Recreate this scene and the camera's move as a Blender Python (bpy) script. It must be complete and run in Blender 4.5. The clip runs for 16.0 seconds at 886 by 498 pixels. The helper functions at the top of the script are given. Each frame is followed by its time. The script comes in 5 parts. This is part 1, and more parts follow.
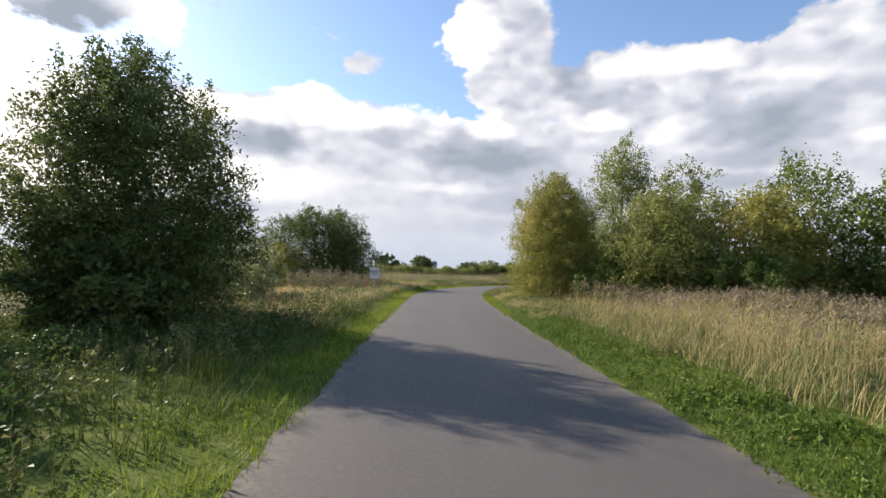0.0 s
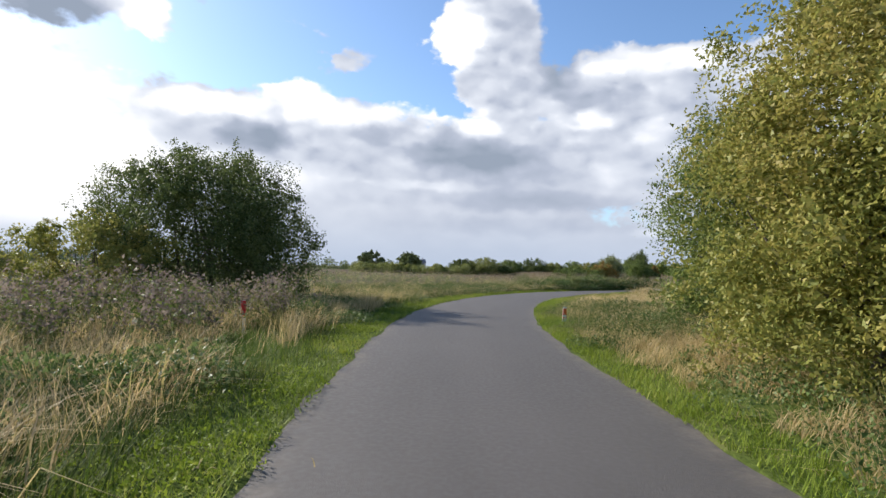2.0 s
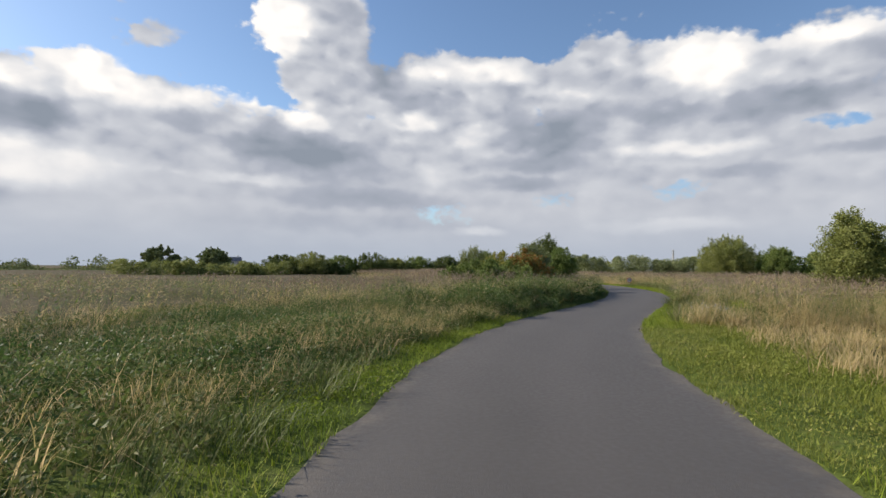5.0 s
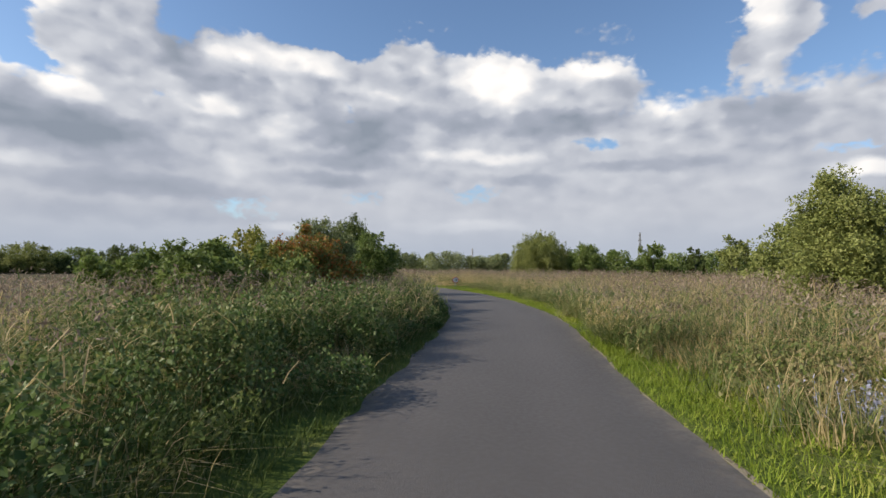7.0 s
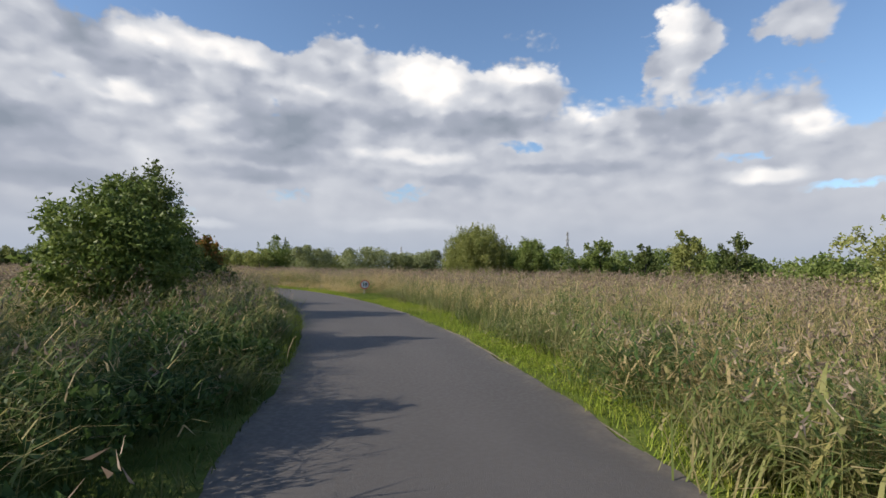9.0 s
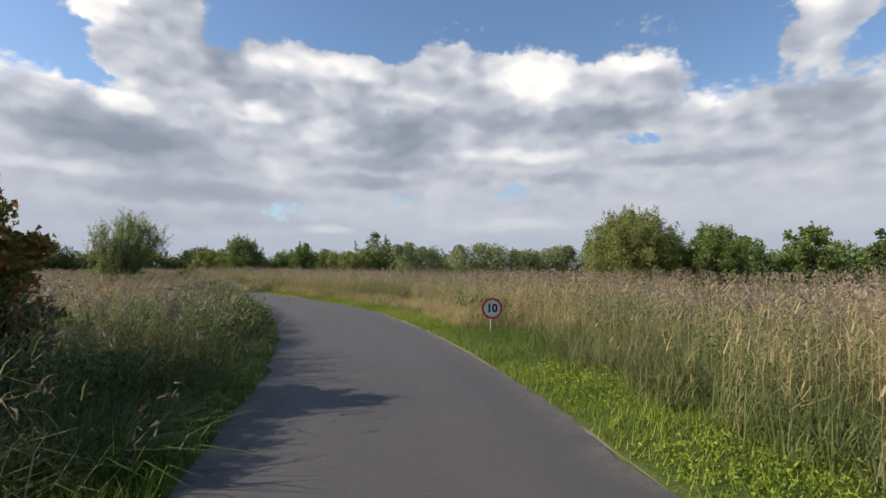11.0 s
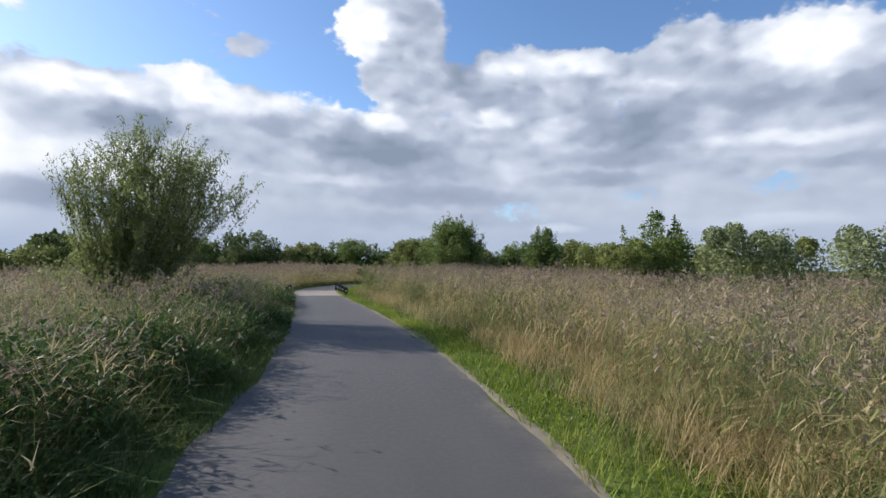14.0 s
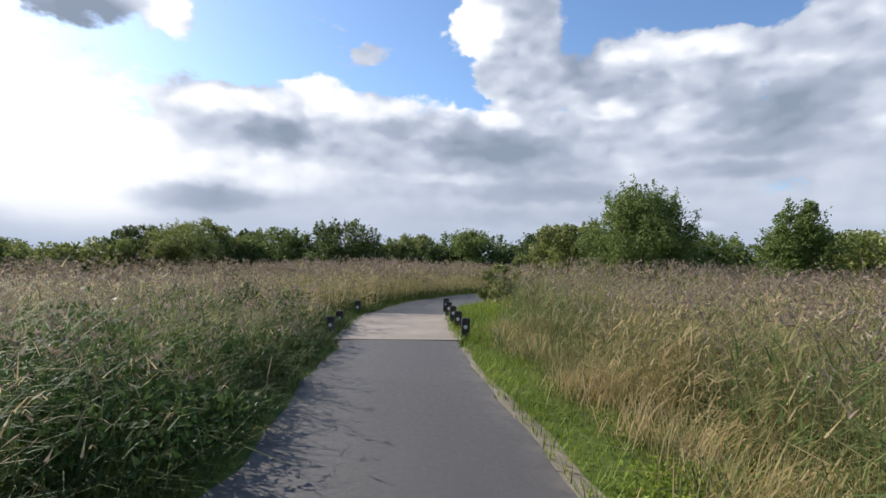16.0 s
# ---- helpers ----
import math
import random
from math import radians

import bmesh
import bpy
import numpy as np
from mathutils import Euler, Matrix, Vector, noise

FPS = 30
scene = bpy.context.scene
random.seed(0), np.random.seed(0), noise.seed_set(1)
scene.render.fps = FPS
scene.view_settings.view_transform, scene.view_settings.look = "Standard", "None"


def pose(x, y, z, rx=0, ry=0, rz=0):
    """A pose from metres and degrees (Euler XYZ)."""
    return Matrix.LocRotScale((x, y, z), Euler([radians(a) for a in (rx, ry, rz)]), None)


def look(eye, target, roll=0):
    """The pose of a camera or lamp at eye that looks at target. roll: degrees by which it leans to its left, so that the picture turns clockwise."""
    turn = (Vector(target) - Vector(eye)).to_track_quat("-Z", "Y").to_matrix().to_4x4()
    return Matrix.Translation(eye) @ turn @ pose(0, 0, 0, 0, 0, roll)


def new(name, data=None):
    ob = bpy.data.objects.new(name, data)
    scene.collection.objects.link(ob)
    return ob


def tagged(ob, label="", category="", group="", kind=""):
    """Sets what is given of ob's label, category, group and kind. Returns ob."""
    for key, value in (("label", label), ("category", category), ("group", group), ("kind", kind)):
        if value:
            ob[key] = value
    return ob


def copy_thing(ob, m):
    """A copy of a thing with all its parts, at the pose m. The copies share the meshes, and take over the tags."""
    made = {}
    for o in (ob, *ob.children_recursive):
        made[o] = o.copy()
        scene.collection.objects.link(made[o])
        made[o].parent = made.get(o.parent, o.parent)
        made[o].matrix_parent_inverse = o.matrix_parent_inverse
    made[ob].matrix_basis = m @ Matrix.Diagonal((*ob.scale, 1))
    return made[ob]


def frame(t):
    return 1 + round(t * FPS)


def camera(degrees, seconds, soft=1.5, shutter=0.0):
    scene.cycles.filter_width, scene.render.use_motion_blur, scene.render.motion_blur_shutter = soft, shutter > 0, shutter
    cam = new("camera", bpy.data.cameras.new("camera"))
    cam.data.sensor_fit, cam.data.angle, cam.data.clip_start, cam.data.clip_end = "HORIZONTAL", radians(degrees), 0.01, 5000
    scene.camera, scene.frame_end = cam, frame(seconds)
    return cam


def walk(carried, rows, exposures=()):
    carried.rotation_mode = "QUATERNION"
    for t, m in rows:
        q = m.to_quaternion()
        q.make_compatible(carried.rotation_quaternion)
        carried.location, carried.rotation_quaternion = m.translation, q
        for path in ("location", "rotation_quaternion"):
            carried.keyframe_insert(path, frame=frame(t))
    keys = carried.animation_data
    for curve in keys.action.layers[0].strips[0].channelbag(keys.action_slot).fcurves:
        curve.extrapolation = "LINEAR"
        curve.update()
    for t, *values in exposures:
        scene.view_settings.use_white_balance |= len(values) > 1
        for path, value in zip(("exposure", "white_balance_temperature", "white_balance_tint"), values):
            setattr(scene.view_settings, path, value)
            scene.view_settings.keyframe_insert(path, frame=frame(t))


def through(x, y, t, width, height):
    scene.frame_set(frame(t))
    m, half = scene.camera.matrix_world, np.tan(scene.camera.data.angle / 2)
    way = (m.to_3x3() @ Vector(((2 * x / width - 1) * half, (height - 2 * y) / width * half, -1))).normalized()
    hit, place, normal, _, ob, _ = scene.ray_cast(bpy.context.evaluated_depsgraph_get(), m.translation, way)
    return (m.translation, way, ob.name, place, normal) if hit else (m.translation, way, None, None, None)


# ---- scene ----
# ------------------------------------------------------------------ camera
cam = camera(82.4, 16.0, soft=1.5)
EYE = 1.4
RIDE = [  # seconds, x, y, turn to the left, tilt up, lean
    (0.0, 0.0, 0.0, 0.0, 2.15, -1.6), (0.5, -0.13, 4.42, -0.4, 2.22, -1.5), (1.0, -0.25, 8.85, -0.61, 2.09, -1.6),
    (1.5, -0.34, 13.28, -0.95, 2.08, -1.6), (2.0, -0.40, 17.68, -1.3, 1.98, -1.6), (2.5, -0.43, 22.06, -1.62, 1.5, -1.4),
    (3.0, -0.39, 26.38, -2.57, 1.74, -1.5), (3.5, -0.13, 30.57, -5.53, 1.86, -1.25), (4.0, 0.45, 34.57, -9.85, 1.92, -1.0),
    (4.5, 1.35, 38.30, -14.98, 1.96, -0.8), (5.0, 2.55, 41.74, -20.49, 2.03, -0.55), (5.5, 4.01, 44.85, -26.04, 2.09, -0.25),
    (6.0, 5.66, 47.64, -31.39, 2.04, -0.15), (6.5, 7.47, 50.12, -36.68, 1.9, -0.4), (7.0, 9.43, 52.34, -41.89, 1.94, -0.6),
    (7.5, 11.53, 54.34, -46.77, 2.0, -0.45)]
RIDE += [
    (8.0, 13.71, 56.24, -50.01, 1.94, -0.3), (8.5, 15.94, 58.18, -50.85, 1.91, -0.55), (9.0, 18.21, 60.26, -49.89, 1.91, -0.7),
    (9.5, 20.51, 62.56, -47.64, 1.96, -0.65), (10.0, 22.82, 65.14, -44.57, 2.03, -0.3), (10.5, 25.08, 68.00, -41.07, 2.07, 0.15),
    (11.0, 27.24, 71.12, -37.45, 1.92, 0.05), (11.5, 29.21, 74.40, -33.52, 1.84, -0.2), (12.0, 30.92, 77.78, -29.56, 1.94, -0.8),
    (12.5, 32.34, 81.23, -25.17, 2.13, -1.0), (13.0, 33.48, 84.78, -20.62, 2.04, -1.05), (13.5, 34.34, 88.39, -16.21, 2.08, -0.9),
    (14.0, 34.92, 92.02, -11.9, 1.63, -0.85), (14.5, 35.25, 95.59, -8.11, 1.62, -0.95), (15.0, 35.37, 99.04, -4.75, 1.58, -1.15),
    (15.5, 35.31, 102.39, -1.84, 1.40, -1.15), (16.0, 35.09, 105.64, 1.02, 1.15, -1.15)]
walk(cam, [(t, pose(x, y, EYE, 90.2 + up, lean, turn)) for t, x, y, turn, up, lean in RIDE],
     exposures=[(0.0, 0.68, 6980, 13), (0.5, 0.84, 6980, 13), (1.0, 0.70, 6700, 12), (1.5, 0.58, 6450, 11), (3.0, 0.40, 6600, 11), (5.5, 0.20, 6850, 11),
                (8.0, 0.22, 6720, 11), (11.5, 0.19, 6720, 11), (13.0, 0.20, 6220, 11), (14.0, 0.24, 6080, 11), (14.8, 0.30, 6080, 11), (16.0, 0.34, 6250, 11)])

# ------------------------------------------------------------------ sky and sun
SUN_BEARING, SUN_HEIGHT = -56.0, 29.5
sun_way = Vector((math.sin(radians(SUN_BEARING)) * math.cos(radians(SUN_HEIGHT)),
                  math.cos(radians(SUN_BEARING)) * math.cos(radians(SUN_HEIGHT)), math.sin(radians(SUN_HEIGHT))))
sun = new("sun", bpy.data.lights.new("sun", "SUN"))
sun.data.energy, sun.data.angle, sun.data.color = 5.0, radians(0.6), (1.0, 0.93, 0.82)
sun.matrix_world = look(sun_way * 80, (0, 0, 0))

world = bpy.data.worlds.new("sky")
scene.world = world
world.use_nodes = True


class Net:
    """Short calls for building node trees."""

    def __init__(self, tree):
        self.tree = tree
        tree.nodes.clear()

    def node(self, kind, **props):
        n = self.tree.nodes.new(kind)
        for key, value in props.items():
            setattr(n, key, value)
        return n

    def put(self, socket, value):
        if isinstance(value, bpy.types.NodeSocket):
            self.tree.links.new(value, socket)
        else:
            socket.default_value = value

    def math(self, op, a, b=0.0, c=0.0, clamp=False):
        n = self.node("ShaderNodeMath", operation=op, use_clamp=clamp)
        for s, v in zip(n.inputs, (a, b, c)):
            self.put(s, v)
        return n.outputs[0]

    def vec(self, op, a, b=(0, 0, 0)):
        n = self.node("ShaderNodeVectorMath", operation=op)
        self.put(n.inputs[0], a)
        self.put(n.inputs[1], b)
        return n.outputs["Value"] if op == "LENGTH" else n.outputs[0]

    def noise(self, vector, scale, detail=4.0, rough=0.55, distort=0.0):
        n = self.node("ShaderNodeTexNoise")
        self.put(n.inputs["Vector"], vector)
        n.inputs["Scale"].default_value, n.inputs["Detail"].default_value = scale, detail
        n.inputs["Roughness"].default_value, n.inputs["Distortion"].default_value = rough, distort
        return n

    def span(self, value, a, b, c=0.0, d=1.0, smooth=True):
        n = self.node("ShaderNodeMapRange", interpolation_type="SMOOTHSTEP" if smooth else "LINEAR")
        for s, v in zip(n.inputs, (value, a, b, c, d)):
            self.put(s, v)
        return n.outputs[0]

    def mix(self, factor, a, b, blend="MIX"):
        n = self.node("ShaderNodeMix", data_type="RGBA", blend_type=blend)
        self.put(n.inputs[0], factor)
        self.put(n.inputs[6], a if isinstance(a, bpy.types.NodeSocket) else (*a, 1))
        self.put(n.inputs[7], b if isinstance(b, bpy.types.NodeSocket) else (*b, 1))
        return n.outputs[2]

    def ramp(self, factor, *stops):
        n = self.node("ShaderNodeValToRGB")
        self.put(n.inputs[0], factor)
        el = n.color_ramp.elements
        while len(el) < len(stops):
            el.new(0.5)
        for e, (p, col) in zip(el, stops):
            e.position, e.color = p, (*col, 1)
        return n.outputs[0]


def build_sky():
    k = Net(world.node_tree)
    way = k.node("ShaderNodeTexCoord").outputs["Generated"]
    part_of = k.node("ShaderNodeSeparateXYZ")
    k.put(part_of.inputs[0], way)
    x, y, z = part_of.outputs
    bearing = k.math("MULTIPLY", k.math("ARCTAN2", x, y), 57.2958)
    height = k.math("MULTIPLY", k.math("ARCSINE", z), 57.2958)
    flat = k.node("ShaderNodeCombineXYZ")
    k.put(flat.inputs[0], bearing)
    k.put(flat.inputs[1], height)
    # billows: two sizes of warp on the bearing and height
    big = k.noise(k.vec("MULTIPLY", flat.outputs[0], (0.09, 0.15, 0)), 1.0, 3.0, 0.5)
    fine = k.noise(k.vec("MULTIPLY", flat.outputs[0], (0.40, 0.56, 0)), 1.0, 5.0, 0.52)
    stir = k.vec("MULTIPLY", k.vec("SUBTRACT", fine.outputs["Color"], (0.5, 0.5, 0.5)), (3.4, 2.4, 0))
    warp = k.vec("ADD", k.vec("MULTIPLY", k.vec("SUBTRACT", big.outputs["Color"], (0.5, 0.5, 0.5)), (7, 3, 0)), stir)
    spot = k.vec("ADD", flat.outputs[0], warp)
    rolled = k.vec("ADD", flat.outputs[0], k.vec("MULTIPLY", stir, (0.55, 0.5, 0)))

    def heap(across, up, shift):
        """Rounded heads of cloud of that many degrees, seen again a step towards the sun."""
        n = k.node("ShaderNodeTexVoronoi", feature="SMOOTH_F1")
        k.put(n.inputs["Vector"], k.vec("MULTIPLY", k.vec("ADD", rolled, shift), (1 / across, 1 / up, 0)))
        n.inputs["Smoothness"].default_value = 1.0
        return n.outputs["Distance"]

    calm = k.vec("ADD", rolled, k.vec("MULTIPLY", k.vec("SUBTRACT", big.outputs["Color"], (0.5, 0.5, 0.5)), (5, 2, 0)))

    def total(start, blobs, place=spot):
        for b, h, w, t, gain in blobs:
            gap = k.vec("MULTIPLY", k.vec("SUBTRACT", place, (b, h, 0)), (1 / w, 1 / t, 0))
            start = k.math("ADD", start, k.math("MULTIPLY", k.span(k.vec("LENGTH", gap), 1.0, 0.25), gain))
        return start

    broad, small = heap(11.0, 6.2, (0, 0, 0)), heap(3.4, 2.2, (0, 0, 0))
    lit = k.math("ADD", k.math("MULTIPLY", k.math("SUBTRACT", heap(11.0, 6.2, (-2.2, 2.0, 0)), broad), 0.40),
                 k.math("MULTIPLY", k.math("SUBTRACT", heap(3.4, 2.2, (-0.6, 0.6, 0)), small), 0.05))
    # a deck of cloud up to about 18 degrees, then heaps of cloud and holes of blue
    deck = k.span(height, 20.5, 14.0)
    cover = total(deck, [(6.5, 27, 7.5, 8, 1.6), (8, 20.5, 8, 5, 1.2), (2, 24.5, 4, 4, 0.9), (-38, 24, 8, 6, 1.3), (-30.5, 23, 3.5, 3.5, 1.0), (22, 19.5, 13, 5.5, 1.5), (38, 20, 9, 5.5, 1.3),
                         (48, 19.5, 8, 5.5, 1.4), (58, 19.5, 8, 4, 0.9), (75, 22, 4.5, 5.5, 1.3), (85, 22.5, 6, 3, 0.9), (-15, 17.6, 4.6, 3.4, 1.0), (-24, 16, 7, 3, 0.7), (-9, 16.6, 6, 2.4, 0.5), (28, 21.5, 8, 2, 0.5)])
    cover = total(cover, [(-18, 22.5, 8, 4, -0.7), (-6, 20.5, 6, 2.6, -0.7), (-24, 20, 4, 3, -0.6), (24, 27, 10, 4, -0.8), (66, 25.5, 6, 3.5, -0.8), (90, 16, 5, 5, -1.1),
                          (59, 13.7, 5, 1.1, -0.55), (45, 8.2, 6, 1.6, -0.5), (20, 6.2, 6, 2.0, -0.5), (88, 8, 6, 1.2, -0.6), (33, 7.6, 5, 1.6, -0.4), (80, 11.2, 5, 0.8, -0.5), (-33, 14.5, 3, 3, -0.5)])
    cover = total(cover, [(-10, 22.5, 4, 1.6, 0.6), (-12, 21.5, 5, 1.4, 0.5), (-15, 24.5, 5, 1.8, 0.5), (-7, 19.8, 3, 1.3, 0.75), (-26, 25.5, 3, 2, 0.4), (60, 24, 6, 1.4, 0.35), (40, 25.5, 8, 1.2, 0.3), (2, 17.8, 3, 1.5, -0.5)])
    wisp = k.math("MULTIPLY", k.math("SUBTRACT", fine.outputs["Fac"], 0.5), 0.8)
    knobs = k.math("MULTIPLY", k.math("SUBTRACT", 0.42, small), 0.35)
    cover = k.span(k.math("ADD", k.math("ADD", cover, wisp), knobs), 0.26, 0.74)
    # light and shade on the clouds
    light = total(k.math("ADD", 0.50, k.math("MULTIPLY", k.math("SUBTRACT", big.outputs["Fac"], 0.5), 0.35)),
                  [(-38, 10, 14, 13, 0.75), (-65, 26, 22, 22, 0.9), (-15, 18, 7, 3.2, 0.5), (-24, 16.2, 8, 2.2, 0.5), (-9, 16.4, 8, 1.8, 0.35), (2, 25, 5, 5, 0.6), (0, 17.5, 9, 2.4, 0.45),
                   (-30.5, 23, 4, 4, 0.6), (48, 20.6, 7, 4.2, 0.62), (24, 21.5, 9, 1.8, 0.5), (60, 20.8, 9, 1.8, 0.45), (74, 24, 3.5, 3.5, 0.5), (67, 16.8, 3, 2.2, 0.4)], calm)
    light = total(light, [(46, 12.6, 10, 1.2, 0.35), (23.5, 14.8, 4.0, 1.8, 0.28), (19.8, 10.6, 4.0, 1.5, 0.22), (-20, 9, 14, 3, 0.35), (82, 9.4, 5, 1.1, 0.5), (86, 13.4, 4, 1.8, 0.45),
                          (-0.5, 9.3, 9, 0.9, 0.2), (24, 4.4, 4, 0.8, 0.25), (45, 4.6, 10, 0.9, 0.15), (5.0, 15.8, 4, 1.4, 0.4), (17, 16.5, 5, 1.4, 0.3), (34, 18.5, 5, 2.5, 0.2)], calm)
    light = total(light, [(-37, 20.5, 6, 3, -0.85), (14, 23, 4, 5, -0.55), (4, 12.8, 10, 2.4, -0.5), (-19.5, 13.2, 5.5, 1.8, -0.6), (33, 14.2, 6.5, 3.2, -0.38), (6, 11, 10, 3, -0.2),
                          (11, 7.5, 14, 1.8, -0.25), (55, 15.8, 9, 1.8, -0.42), (28, 9.4, 8, 1.2, -0.25), (75, 15, 6, 2.4, -0.4), (18, 18.6, 6, 1.6, -0.25), (30, 11.5, 8, 1.4, -0.2)], calm)
    light = total(light, [(33, 15, 11, 5, -0.14), (44, 16.5, 6, 1.6, -0.25), (-28, 6, 10, 1.8, -0.4), (-35, 8, 5, 1.4, -0.25), (64, 11, 9, 1.0, -0.2), (86, 19.5, 6, 1.6, -0.3), (50, 10, 8, 1.0, -0.15), (10, 5, 18, 1.4, -0.12), (-7, 14.5, 5, 1.4, -0.2)], calm)
    edge = k.math("MULTIPLY", lit, k.span(height, 3.0, 17.0, 0.12, 1.0))
    grain = k.math("MULTIPLY", k.math("SUBTRACT", fine.outputs["Fac"], 0.5), 0.07)
    light = k.math("ADD", k.math("ADD", light, edge), grain)
    light = k.math("ADD", 0.06, k.math("MULTIPLY", light, 0.82), clamp=True)
    cloud = k.ramp(light, (0.0, (0.27, 0.32, 0.40)), (0.33, (0.41, 0.455, 0.55)), (0.62, (0.66, 0.70, 0.77)), (0.92, (1.06, 1.05, 1.04)))
    air = k.node("ShaderNodeTexSky", sky_type="NISHITA", sun_disc=False, sun_elevation=radians(SUN_HEIGHT),
                 sun_rotation=radians(SUN_BEARING), air_density=1.0, dust_density=0.6, ozone_density=2.0)
    blue = k.vec("MULTIPLY", air.outputs[0], (0.135, 0.150, 0.165))
    sky = k.mix(cover, blue, cloud)
    sky = k.mix(k.span(height, 7.0, -1.0), sky, (0.42, 0.49, 0.61))
    ground = k.span(height, -0.5, -3.0)
    sky = k.mix(ground, sky, (0.10, 0.11, 0.07))
    out = k.node("ShaderNodeBackground")
    k.put(out.inputs["Color"], sky)
    out.inputs["Strength"].default_value = 0.86
    k.put(k.node("ShaderNodeOutputWorld").inputs["Surface"], out.outputs[0])


build_sky()


# ------------------------------------------------------------------ materials
def surface(name, colour, rough=0.8, bump=None, depth=0.01, through=0.0, metal=0.0, coat=0.0):
    """A material whose colour comes from a function of the net; bump likewise; through: share of light let through (leaves)."""
    m = bpy.data.materials.new(name)
    m.use_nodes = True
    k = Net(m.node_tree)
    col = colour(k) if callable(colour) else (*colour, 1)
    b = k.node("ShaderNodeBsdfPrincipled")
    k.put(b.inputs["Base Color"], col)
    k.put(b.inputs["Roughness"], rough(k) if callable(rough) else rough)
    b.inputs["Metallic"].default_value, b.inputs["Coat Weight"].default_value = metal, coat
    if bump:
        n = k.node("ShaderNodeBump")
        n.inputs["Distance"].default_value = depth
        k.put(n.inputs["Height"], bump(k))
        k.put(b.inputs["Normal"], n.outputs[0])
    last = b.outputs[0]
    if through:
        b.inputs["Specular IOR Level"].default_value = 0.18
        t, mixer = k.node("ShaderNodeBsdfTranslucent"), k.node("ShaderNodeMixShader")
        k.put(t.inputs["Color"], col)
        mixer.inputs[0].default_value = through
        k.put(mixer.inputs[1], last)
        k.put(mixer.inputs[2], t.outputs[0])
        last = mixer.outputs[0]
    k.put(k.node("ShaderNodeOutputMaterial").inputs["Surface"], last)
    return m


def here(k):
    return k.node("ShaderNodeTexCoord").outputs["Object"]


def spotted(a, b, c, scale=1.0, fine=30.0):
    """Colour that drifts between three tones at two sizes."""
    def colour(k):
        p = here(k)
        broad = k.noise(p, scale, 3).outputs["Fac"]
        grain = k.noise(p, fine, 3, 0.7).outputs["Fac"]
        return k.ramp(k.math("ADD", k.math("MULTIPLY", broad, 0.65), k.math("MULTIPLY", grain, 0.35)), (0.3, a), (0.5, b), (0.7, c))
    return colour


def plant(*tones, patch=0.35, drift=0.45):
    """Leaf or blade colours: every leaf its own tone, drifting over the ground in patches."""
    def colour(k):
        own = k.node("ShaderNodeNewGeometry").outputs["Random Per Island"]
        area = k.noise(here(k), patch, 3, 0.6).outputs["Fac"]
        area = k.span(area, 0.3, 0.7, smooth=False)
        f = k.math("ADD", k.math("MULTIPLY", own, 1 - drift), k.math("MULTIPLY", area, drift))
        n = len(tones)
        return k.ramp(f, *[(0.08 + 0.84 * i / (n - 1), t) for i, t in enumerate(tones)])
    return colour


def asphalt_colour(k):
    p = here(k)
    across = k.node("ShaderNodeAttribute", attribute_name="across").outputs["Fac"]
    stone = k.noise(p, 55.0, 2, 0.8).outputs["Fac"]
    worn = k.noise(p, 0.35, 4, 0.6).outputs["Fac"]
    streak = k.noise(k.vec("MULTIPLY", p, (1.2, 0.25, 1)), 1.6, 4, 0.6).outputs["Fac"]
    base = k.ramp(k.math("ADD", k.math("MULTIPLY", worn, 0.6), k.math("MULTIPLY", streak, 0.4)),
                  (0.3, (0.070, 0.063, 0.057)), (0.55, (0.082, 0.074, 0.067)), (0.75, (0.097, 0.087, 0.079)))
    track = k.math("MULTIPLY", k.span(k.math("ABSOLUTE", k.math("SUBTRACT", k.math("ABSOLUTE", across), 0.75)), 0.5, 0.1), 0.22)
    base = k.mix(track, base, (0.105, 0.094, 0.086))
    base = k.mix(k.math("MULTIPLY", k.span(stone, 0.62, 0.82), 0.6), base, (0.15, 0.14, 0.132))
    base = k.mix(k.span(stone, 0.36, 0.22), base, (0.055, 0.049, 0.048))
    dust = k.math("MULTIPLY", k.span(k.node("ShaderNodeAttribute", attribute_name="rim").outputs["Fac"], 0.35, 0.0),
                  k.span(k.noise(p, 3.0, 4, 0.7).outputs["Fac"], 0.35, 0.65))
    return k.mix(k.math("MULTIPLY", dust, 0.32), base, (0.27, 0.22, 0.16))


ASPHALT = surface("asphalt", asphalt_colour, lambda k: k.span(k.noise(here(k), 20, 3).outputs["Fac"], 0.3, 0.7, 0.62, 0.85),
                  lambda k: k.noise(here(k), 70.0, 3, 0.7).outputs["Fac"], 0.0035)
CONCRETE = surface("concrete", spotted((0.236, 0.189, 0.142), (0.307, 0.247, 0.190), (0.378, 0.315, 0.247), 1.5, 40), 0.85,
                   lambda k: k.noise(here(k), 60, 4).outputs["Fac"], 0.004)
GRIT = surface("sandy_grit", spotted((0.138, 0.113, 0.073), (0.230, 0.189, 0.128), (0.312, 0.261, 0.180), 2.0, 60), 0.95,
               lambda k: k.noise(here(k), 80, 3).outputs["Fac"], 0.01)


